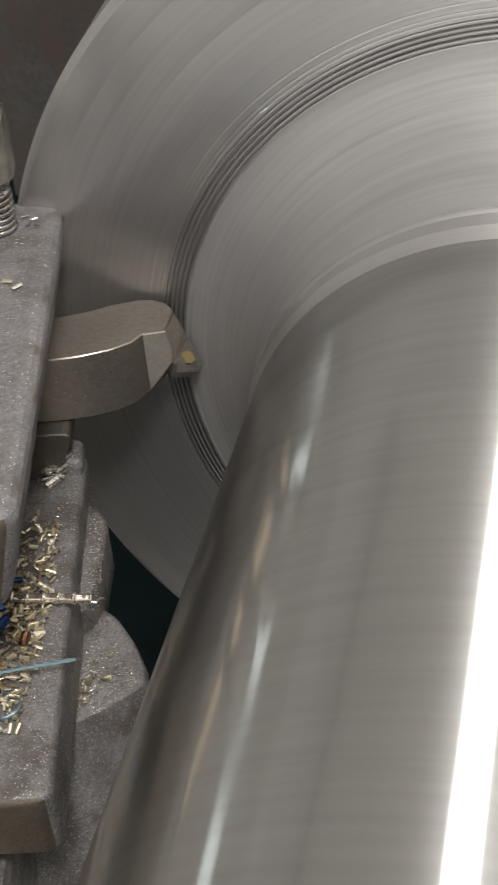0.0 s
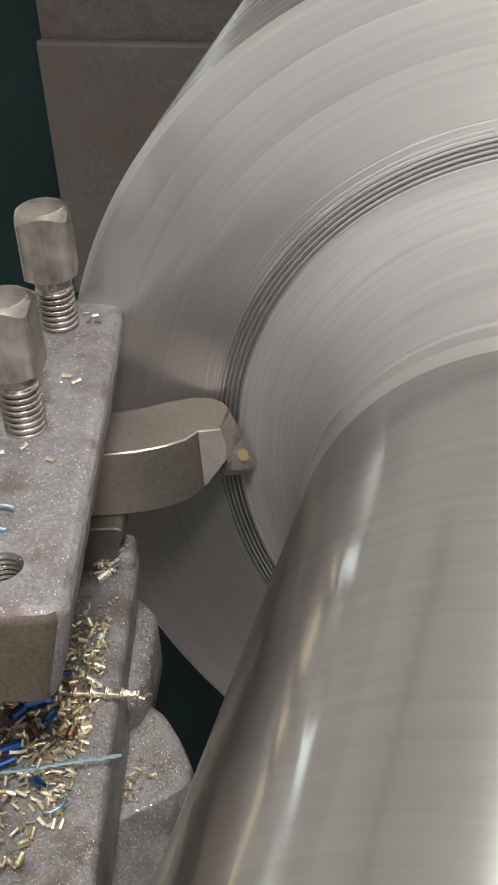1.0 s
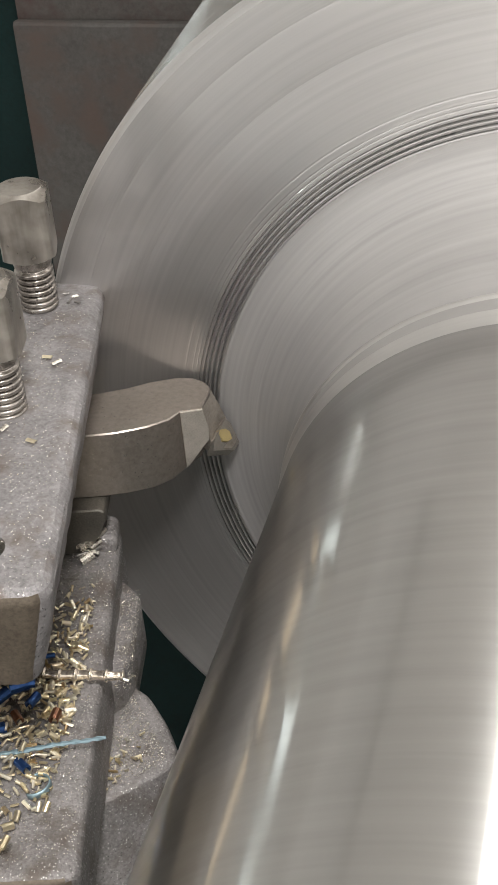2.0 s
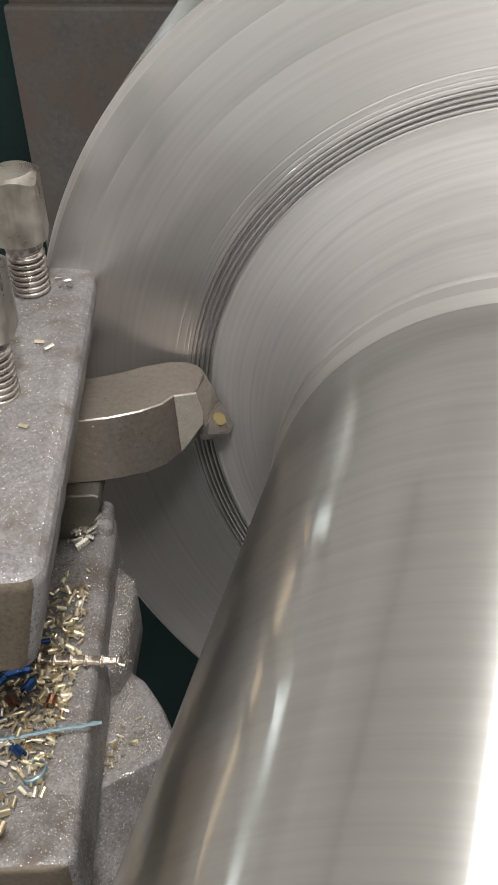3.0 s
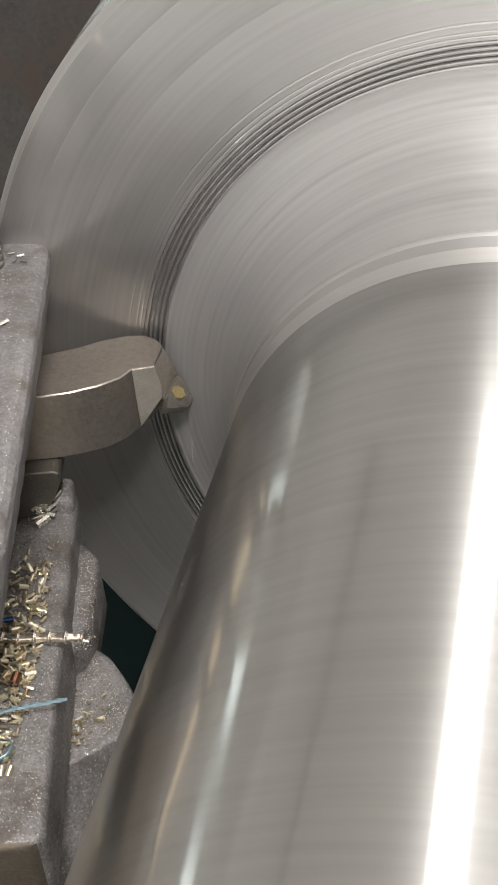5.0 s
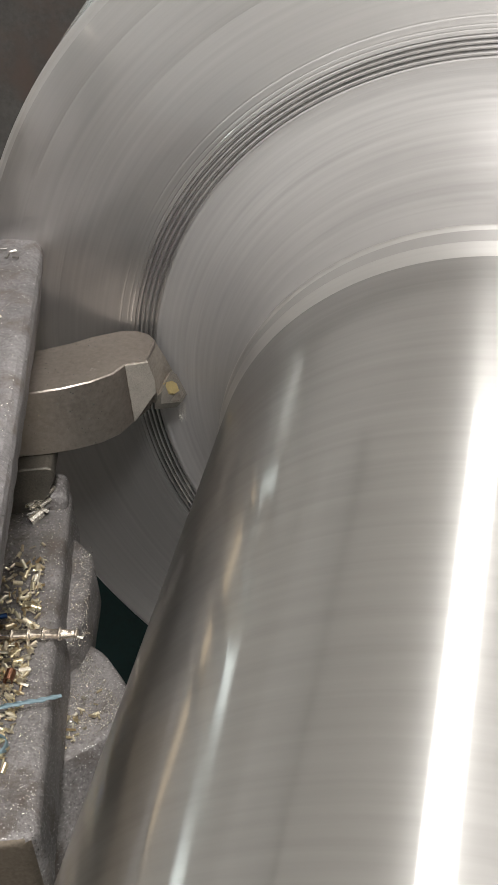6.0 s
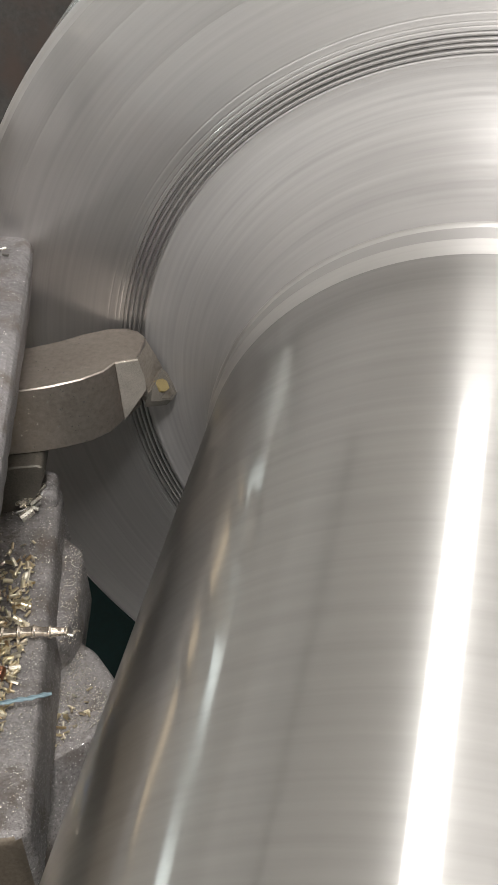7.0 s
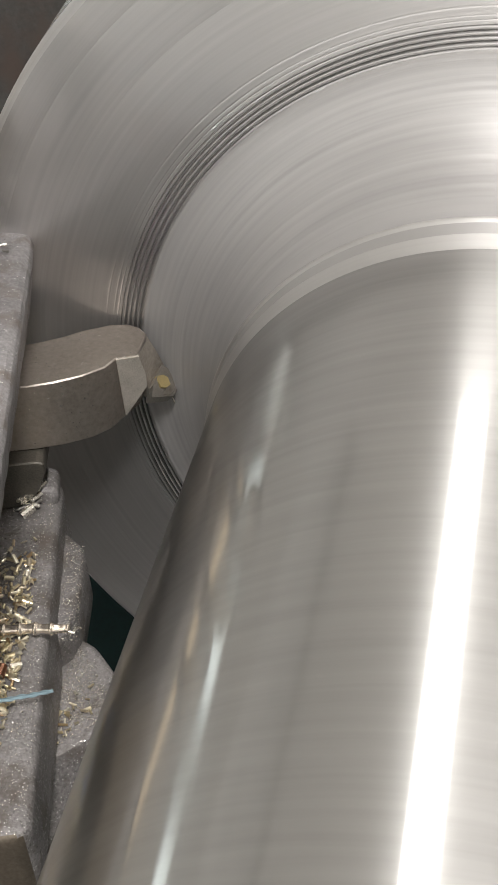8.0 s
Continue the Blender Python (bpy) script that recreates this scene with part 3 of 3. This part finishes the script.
    # carbide tip, brazed on the end
    face = [Vector(p) for p in ((-0.1883, 0.0490, -0.0230), (-0.1867, 0.0530, -0.0282), (-0.1842, 0.0530, -0.0357), (-0.1824, 0.0528, -0.0408), (-0.1830, 0.0450, -0.0406), (-0.1888, 0.0423, -0.0398), (-0.1938, 0.0400, -0.0389), (-0.1918, 0.0390, -0.0300))]
    off = Vector((0.0006, 0.0, 0.0004))
    tip = part("carbide_tip", loft([[p + off for p in face], [p + off + Vector((-0.004, 0, -0.004)) for p in face]]), CARBIDE, t, "grey carbide cutting tip", True)
    tip.data.set_sharp_from_angle(angle=radians(25))
    c, u, v = Vector((-0.1882, 0.0452, -0.0318)), (face[6] - face[3]).normalized(), (face[1] - face[3]).normalized()
    ring = [c + off * 2.2 + u * a * 0.0033 + v * b * 0.0042 for a, b in ((1, 0.6), (0.8, 1), (-0.5, 0.9), (-1, 0.3), (-0.8, -0.8), (0.1, -1), (0.9, -0.7))]
    part("braze_patch", loft([ring, [p + Vector((-0.0012, 0, -0.0008)) for p in ring]]), BRASS, t, "yellow braze patch")
    return t


CARRIAGE.append(cutting_tool())


def packing():
    t = thing("packing_plate", POST, "dark steel packing plate under the tool shank", "packing plate")
    prof = [(-0.13, -0.0405), (-0.0070, -0.0405), (-0.0040, -0.0420), (-0.0035, -0.0475), (-0.0060, -0.0530), (-0.0085, -0.0560), (-0.0120, -0.0625), (-0.0165, -0.0695), (-0.13, -0.0695)]
    bm = loft([[Vector((x + q, y, z)) for x, z in prof] for y, q in ((-0.0215, 0.0), (0.024, 0.0012))])
    bmesh.ops.bevel(bm, geom=bm.edges[:], offset=0.0008, segments=1, affect="EDGES")
    part("plate", bm, SHIM, t, "broken-edged dark plate")
    return t


CARRIAGE.append(packing())


def compound_slide():
    t = thing("compound_slide", POST, "dusty grey slide plate under the tool post base", "slide plate")
    out = [(-0.25, -0.02), (-0.012, -0.019), (0.0015, -0.0225), (0.0085, -0.031), (0.0108, -0.040), (0.0105, -0.052), (0.0082, -0.086), (0.0045, -0.097), (-0.004, -0.104), (-0.03, -0.110), (-0.25, -0.112)]
    lo = [Vector((x, y, -0.088)) for x, y in out]
    bm = loft([[p + Vector((0, 0, -0.032)) for p in lo], [p + Vector((0, 0, -0.004)) for p in lo], [Vector((p.x - 0.002, p.y, -0.0985 + 0.009)) for p in lo]])
    part("plate", roughen(bm, 2, 0.0004, 90), CASTLOW, t, "", True)
    part("swivel_base", box(-0.2, -0.028, -0.26, -0.05, -0.19, -0.121, 0.008), CASTLOW, t)
    return t


CARRIAGE.append(compound_slide())


def cross_slide():
    t = thing("cross_slide", sized(0.0013, -0.051, AX + 0.0369), "rounded grey cross slide casting sprinkled with chips", "slide casting")
    top = [(-0.42, -0.075), (-0.30, -0.068), (-0.2250, -0.0690), (-0.2120, -0.0730), (-0.2020, -0.0790), (-0.1930, -0.0880), (-0.1840, -0.1000), (-0.1770, -0.1110), (-0.1745, -0.1190), (-0.1775, -0.1265), (-0.1890, -0.1400), (-0.2040, -0.1545), (-0.2300, -0.175), (-0.42, -0.26)]
    c = Vector((-0.26, -0.13, 0))
    loops = []
    for d, z in ((0.004, -0.110), (0.0008, -0.1110), (-0.0005, -0.1145), (-0.003, -0.150), (-0.006, -0.22), (-0.012, -0.45)):
        loops.append([Vector((p[0], p[1], 0)) + (c - Vector((p[0], p[1], 0))).normalized() * d + Vector((0, -0.25 * max(0, -0.115 - z), z)) for p in top])
    sl = part("slide_body", roughen(loft(loops), 2, 0.0007, 60), CASTLOW, t, "", True)
    part("saddle", box(-0.62, -0.262, -0.5, 0.05, -0.585, -0.30, 0.02), CASTLOW, t, "grey saddle casting")
    return t


CARRIAGE.append(cross_slide())


# ---------------------------------------------------------------- swarf
def add_chip(bm, m, length, width, curl, thick):
    """A short curl of swarf: a bent ribbon with thickness."""
    n = 8 if curl > 3.6 else 5
    rows = []
    for k in range(n + 1):
        a = curl * (k / n - 0.5)
        rad = width / max(curl, 0.3)
        for r in (rad, rad - thick):
            for s in (-0.5, 0.5):
                rows.append(bm.verts.new(m @ Vector((s * length, r * math.sin(a), r * math.cos(a) - rad * math.cos(curl / 2)))))
    for k in range(n):
        a, b = rows[4 * k:4 * k + 4], rows[4 * k + 4:4 * k + 8]
        for i, j in ((0, 1), (1, 3), (3, 2), (2, 0)):
            bm.faces.new((a[i], a[j], b[j], b[i]))
    bm.faces.new((rows[0], rows[1], rows[3], rows[2]))
    bm.faces.new(rows[-4:][0:2] + [rows[-1], rows[-2]])


def swarf_heap(name, mat, count, where, sizes, label, m):
    bm = bmesh.new()
    rng = random.Random(len(name) * 7 + count)
    for _ in range(count):
        x, y, z = where(rng)
        l = rng.uniform(*sizes)
        mm = Matrix.Translation((x, y, z)) @ Euler((rng.uniform(-0.7, 0.7), rng.uniform(-0.6, 0.6), rng.uniform(0, 6.28))).to_matrix().to_4x4()
        add_chip(bm, mm, l, l * rng.uniform(0.6, 1.1), rng.uniform(3.0, 6.0), 0.0003)
    ob = new(name, mesh_of(bm, mat, name=name))
    ob.matrix_world = m
    CARRIAGE.append(ob)
    return tagged(ob, label, "swarf", kind="stuff")


def on_base(rng):
    # thick beside the post, thinning out towards the edge
    y = rng.triangular(-0.205, -0.045, -0.125)
    x = -0.010 - abs(rng.gauss(0, 0.018)) - max(0, (-y - 0.12)) * 0.10
    pile = max(0.0, min(1.0, (-x - 0.016) / 0.02)) * max(0.0, 1 - abs(y + 0.13) / 0.06)
    return x, y, -0.0685 + 0.007 * pile * rng.random()


def on_base_behind(rng):
    return -0.03 - 0.05 * rng.random(), rng.uniform(-0.23, -0.11), -0.0685 + 0.01 * rng.random()


def on_base_dust(rng):
    return -0.002 - 0.06 * rng.random(), rng.uniform(-0.225, -0.01), -0.0695


def on_post(rng):
    return rng.uniform(-0.08, -0.012), rng.uniform(-0.18, 0.045), 0.0523


def on_slide_top(x, y):
    return y < -0.078 - (x + 0.212) * 1.23 and y > -0.148 + (x + 0.204) * 1.057


def on_slide(rng):
    while True:
        k = rng.random()
        x, y = -0.207 + 0.010 * k + rng.gauss(0, 0.005), -0.148 + 0.032 * k + rng.gauss(0, 0.006)
        if on_slide_top(x, y):
            return x, y, -0.1085


def on_slide_dust(rng):
    while True:
        x, y = rng.uniform(-0.212, -0.180), rng.uniform(-0.15, -0.078)
        if on_slide_top(x, y):
            return x, y, -0.1095


def on_plate(rng):
    return rng.uniform(0.001, 0.0105), rng.uniform(-0.105, -0.03), -0.0893


AXIS = sized(0.0013, -0.051, AX + 0.0369)
swarf_heap("swarf_heap", STRAW, 480, on_base, (0.0024, 0.0056), "heap of straw-coloured steel chips on the tool post base", POST)
def on_corner(rng):
    a, r = rng.uniform(0, 6.28), 0.010 * rng.random() ** 0.7
    return -0.0150 + r * math.cos(a) * 0.5, -0.0235 + r * math.sin(a) * 0.5, -0.0690 + 0.010 * (1 - r / 0.011) * rng.random()


swarf_heap("corner_swarf", SILVER, 10, on_corner, (0.0035, 0.0095), "tangle of bright curled swarf on the corner of the base", POST)
swarf_heap("swarf_behind", STRAW, 200, on_base_behind, (0.0025, 0.006), "brown and straw steel chips in the shade of the post", POST)
swarf_heap("swarf_dust", SILVER, 1300, on_base_dust, (0.00035, 0.0009), "fine bright metal dust on the tool post base", POST)
swarf_heap("swarf_sprinkle", SILVER, 700, on_post, (0.0003, 0.0008), "fine bright metal flakes on top of the post", POST)
swarf_heap("plate_dust", SILVER, 300, on_plate, (0.0003, 0.0008), "fine bright metal dust on the slide plate", POST)
swarf_heap("slide_chips", STRAW, 34, on_slide, (0.0022, 0.0050), "straw-coloured chips lying on the cross slide", AXIS)
swarf_heap("slide_dust", SILVER, 900, on_slide_dust, (0.0003, 0.0008), "fine bright metal dust on the cross slide", AXIS)


def loose_chip(x, y, z, turn, length, width, curl, mat, label, tilt=0.0):
    bm = bmesh.new()
    add_chip(bm, pose(0, 0, 0, 0, tilt, 0), length, width, curl, 0.0005)
    ob = new("metal_chip", mesh_of(bm, mat, name="metal_chip"))
    ob.matrix_world = POST @ pose(x, y, z, 0, 0, turn)
    CARRIAGE.append(ob)
    return tagged(ob, label, "metal chip", "loose curled chips")


for x, y, z, turn, l, w, curl, mat, label in (
    (-0.0374, -0.131, -0.0610, 20, 0.009, 0.017, 4.8, BLUE, "large dark blue tempered steel chip"),
    (-0.0395, -0.1235, -0.0590, 75, 0.0075, 0.0160, 5.2, BLUE, "large dark blue tempered steel chip"),
    (-0.0330, -0.1300, -0.0605, 8, 0.0065, 0.0140, 5.2, BLUE, "dark blue tempered curl of steel"),
    (-0.0445, -0.1385, -0.0600, 50, 0.0080, 0.0150, 5.0, BLUE, "dark blue tempered curl of steel"),
    (-0.0455, -0.1560, -0.0640, 20, 0.0100, 0.0140, 5.2, BLUE, "long dark blue tempered curl of steel"),
    (-0.0365, -0.1480, -0.0640, -60, 0.0065, 0.0110, 5.0, BROWNCHIP, "brown tempered curl of steel"),
    (-0.0300, -0.1387, -0.0630, 62, 0.0075, 0.0120, 5.0, BLUE, "bright blue curled steel chip"),
    (-0.0306, -0.1762, -0.0660, -48, 0.0075, 0.0115, 5.0, BLUE, "bright blue curled steel chip"),
    (-0.0260, -0.1067, -0.0640, 10, 0.0048, 0.0058, 4.6, BLUE, "short blue curled steel chip"),
    (-0.0191, -0.1465, -0.0660, 80, 0.0065, 0.0120, 5.0, BROWNCHIP, "brown curled steel chip"),
    (-0.0480, -0.165, -0.0640, 30, 0.012, 0.008, 4.4, BLUE, "dark blue curled steel chip"),
    (-0.0500, -0.190, -0.0660, -20, 0.010, 0.005, 2.4, BROWNCHIP, "brown curled steel chip"),
    (-0.0300, -0.203, -0.0670, 85, 0.006, 0.004, 2.6, STRAW, "straw-coloured curled steel chip"),
    (-0.0250, -0.160, -0.0660, -20, 0.010, 0.004, 2.6, SILVER, "bright curled steel chip"),
    (-0.0186, -0.0905, 0.0530, -30, 0.0050, 0.0032, 2.2, STRAW, "small straw-coloured steel chip"),
    (-0.0125, 0.0420, 0.0530, 20, 0.0036, 0.0032, 4.6, SILVER, "small bright curled steel chip on the post"),
    (-0.0150, 0.0370, 0.0530, 75, 0.0042, 0.0034, 5.0, DULL, "small dull curled steel chip on the post"),
    (-0.0105, 0.0350, 0.0530, -30, 0.0036, 0.0034, 5.2, DULL, "small dull curled steel chip on the post"),
    (-0.0175, 0.0455, 0.0530, 5, 0.0034, 0.0030, 4.6, DULL, "small dull curled steel chip on the post"),
    (-0.0150, -0.0235, 0.0530, 40, 0.0055, 0.0034, 2.8, SILVER, "bright steel chip beside the bolt"),
    (-0.0200, -0.0180, 0.0530, -15, 0.0050, 0.0034, 3.0, STRAW, "straw-coloured steel chip beside the bolt"),
    (-0.0330, -0.0790, 0.0530, 60, 0.0050, 0.0034, 2.4, SILVER, "bright steel chip beside the bolt"),
    (-0.0440, -0.0830, 0.0530, 10, 0.0060, 0.0040, 2.8, SILVER, "bright steel chip beside the bolt"),
    (-0.0145, -0.0225, -0.0670, 35, 0.012, 0.0045, 2.8, DULL, "dull grey curled steel chip"),
    (-0.0110, -0.0205, -0.0635, 50, 0.010, 0.0040, 2.4, SILVER, "bright curled steel chip"),
    (-0.0175, -0.0250, -0.0665, 20, 0.009, 0.0035, 3.2, DULL, "dull grey curled steel chip"),
    (-0.0085, -0.0165, -0.0600, 60, 0.008, 0.0040, 2.9, SILVER, "bright curled steel chip"),
    (-0.0125, -0.0190, -0.0620, 40, 0.007, 0.0032, 3.3, STRAW, "straw-coloured curled steel chip"),
):
    loose_chip(x, y, z, turn, l, w, curl, mat, label)


def tube(points, radius, sides=8):
    """A round bar along a path."""
    bm = bmesh.new()
    rows = []
    for k, p in enumerate(points):
        d = (points[min(k + 1, len(points) - 1)] - points[max(k - 1, 0)]).normalized()
        s = d.cross(Vector((0, 0, 1)))
        s = s.normalized() if s.length > 1e-4 else Vector((1, 0, 0))
        u = s.cross(d)
        r = radius(k / (len(points) - 1))
        rows.append([bm.verts.new(p + s * r * math.cos(2 * math.pi * i / sides) + u * r * math.sin(2 * math.pi * i / sides)) for i in range(sides)])
    for a, b in zip(rows, rows[1:]):
        for i in range(sides):
            bm.faces.new((a[i], a[(i + 1) % sides], b[(i + 1) % sides], b[i]))
    bm.faces.new(rows[0])
    bm.faces.new(rows[-1][::-1])
    return bm


def chip_coil():
    """A long tight coil of swarf lying across the edge of the base."""
    t = thing("swarf_coil", POST, "long tight straw-bright coil of swarf across the base", "swarf coil")
    a, b = Vector((-0.036, -0.1172, -0.0640)), Vector((0.0118, -0.1238, -0.0630))
    pts = [a + (b - a) * (k / 120) + Vector((0, 0.0003 * math.sin(k * 0.11), 0.0002 * math.cos(k * 0.07))) for k in range(121)]
    def girth(f):
        w = (f * 6.2) % 1.0
        return (0.0024 + (0.0009 if w < 0.16 else 0.00015 * math.sin(w * 9))) * (1 - 0.35 * max(0, f - 0.88) / 0.12)
    bm = tube(pts, girth, 10)
    part("coil", bm, COIL, t, "", True)
    for k in range(3):
        bm = bmesh.new()
        add_chip(bm, pose(0.0124 + 0.0016 * k, -0.1242 + 0.0012 * (k - 1), -0.0640, 40 * k, 20, 70 * k), 0.0030, 0.0024, 3.4, 0.0004)
        part("curl_end", bm, SILVER, t)
    return t


def pale_needle():
    t = thing("swarf_needle", POST, "thin straight pale blue needle of swarf", "swarf needle")
    a, b = Vector((-0.056, -0.1745, -0.0605)), Vector((0.0066, -0.1640, -0.0615))
    pts = [a + (b - a) * (k / 72) + Vector((0, 0.0003 * math.sin(k * 0.17), 0.00015 * math.sin(k * 0.6))) for k in range(73)]
    part("needle", tube(pts, lambda f: 0.0012 - 0.0002 * f + 0.00022 * math.sin(f * 75), 6), PALEBLUE, t)
    return t


def pale_curl(m, r, w, span, label):
    t = thing("swarf_curl", m, label, "swarf curl")
    bm = bmesh.new()
    rows = []
    for k in range(25):
        a = radians(span) * k / 24
        rr = r * (1 + 0.10 * k / 24)
        rows.append([bm.verts.new((q * math.cos(a), q * math.sin(a), z)) for q, z in ((rr, 0), (rr + 0.0006, 0), (rr + 0.0006, w), (rr, w))])
    for p, q in zip(rows, rows[1:]):
        for i in range(4):
            bm.faces.new((p[i], p[(i + 1) % 4], q[(i + 1) % 4], q[i]))
    bm.faces.new(rows[0])
    bm.faces.new(rows[-1][::-1])
    part("ribbon", bm, PALEBLUE, t, "", True)
    return t


CARRIAGE.append(chip_coil())
CARRIAGE.append(pale_needle())
CARRIAGE.append(pale_curl(POST @ pose(-0.0235, -0.1855, -0.0695, 12, 0, -120), 0.0060, 0.0030, 235, "pale blue open curl of swarf"))
CARRIAGE.append(pale_curl(POST @ pose(-0.0330, -0.1345, 0.0522, 20, 0, 60), 0.0062, 0.0034, 230, "pale blue open curl of swarf on top of the post"))


# ---------------------------------------------------------------- chips that fly off the cut
def falling_chip(k):
    bm = bmesh.new()
    add_chip(bm, Matrix(), 0.0030 + 0.0006 * (k % 4), 0.0026, 2.6, 0.0004)
    ob = new("flying_chip", mesh_of(bm, SILVER, name="flying_chip"))
    tagged(ob, "small bright curled chip thrown from the cut", "metal chip", "chips thrown from the cut")
    rng = random.Random(40 + k)
    start = 0.15 + k * 0.108 + rng.uniform(-0.08, 0.08)
    FALLING.append((ob, start, rng.uniform(-0.25, 0.18), rng.uniform(-0.22, 0.02), rng.uniform(-0.9, -0.3), rng.uniform(0, 360)))


for k in range(72):
    falling_chip(k)


# ---------------------------------------------------------------- what moves
def motions():
    # the work turns, its near side going down past the tool
    walk(ROLL, [(k / 10, pose(0, 0, AX, 90, 0, 0) @ pose(0, 0, 0, 0, 0, SPIN * k)) for k in range(81)])
    # the carriage feeds towards the axis
    for ob in CARRIAGE:
        m = ob.matrix_basis.copy()
        walk(ob, [(t, pose(FEED * t, 0, 0) @ m) for t in (0.0, 2.0, 4.0, 6.0, 8.0)])
    # chips leave the cut, fall and come to rest on the bed
    for ob, start, vx, vy, vz, turn in FALLING:
        rows = []
        spin = pose(0, 0, 0, turn, turn * 0.7, turn * 1.3)
        tip = Vector((-0.1675 + FEED * start, -0.0035, AX - 0.0065))
        # until it is cut it is part of the steel under the edge
        root = Vector((-0.1790, -0.0125, AX + 0.012))
        rows.append((0.0, pose(*root) @ spin))
        if start > 0.1:
            rows.append((start - 0.0334, pose(*(root + Vector((FEED * start, 0, 0)))) @ spin))
        rows.append((start, pose(*tip) @ spin))
        drop = tip.z - 0.603
        land = (vz + math.sqrt(vz * vz + 2 * 9.81 * drop)) / 9.81
        n = max(3, int(land / 0.0667))
        for j in range(1, n + 1):
            s = land * j / n
            if start + s > 7.95:
                break
            p = tip + Vector((vx * s, vy * s, vz * s - 4.905 * s * s))
            rows.append((start + s, pose(*p) @ pose(0, 0, 0, 60 * j, 35 * j, 20 * j) @ spin))
        if rows[-1][0] < 8.0:
            rows.append((8.0, rows[-1][1]))
        walk(ob, rows)


motions()
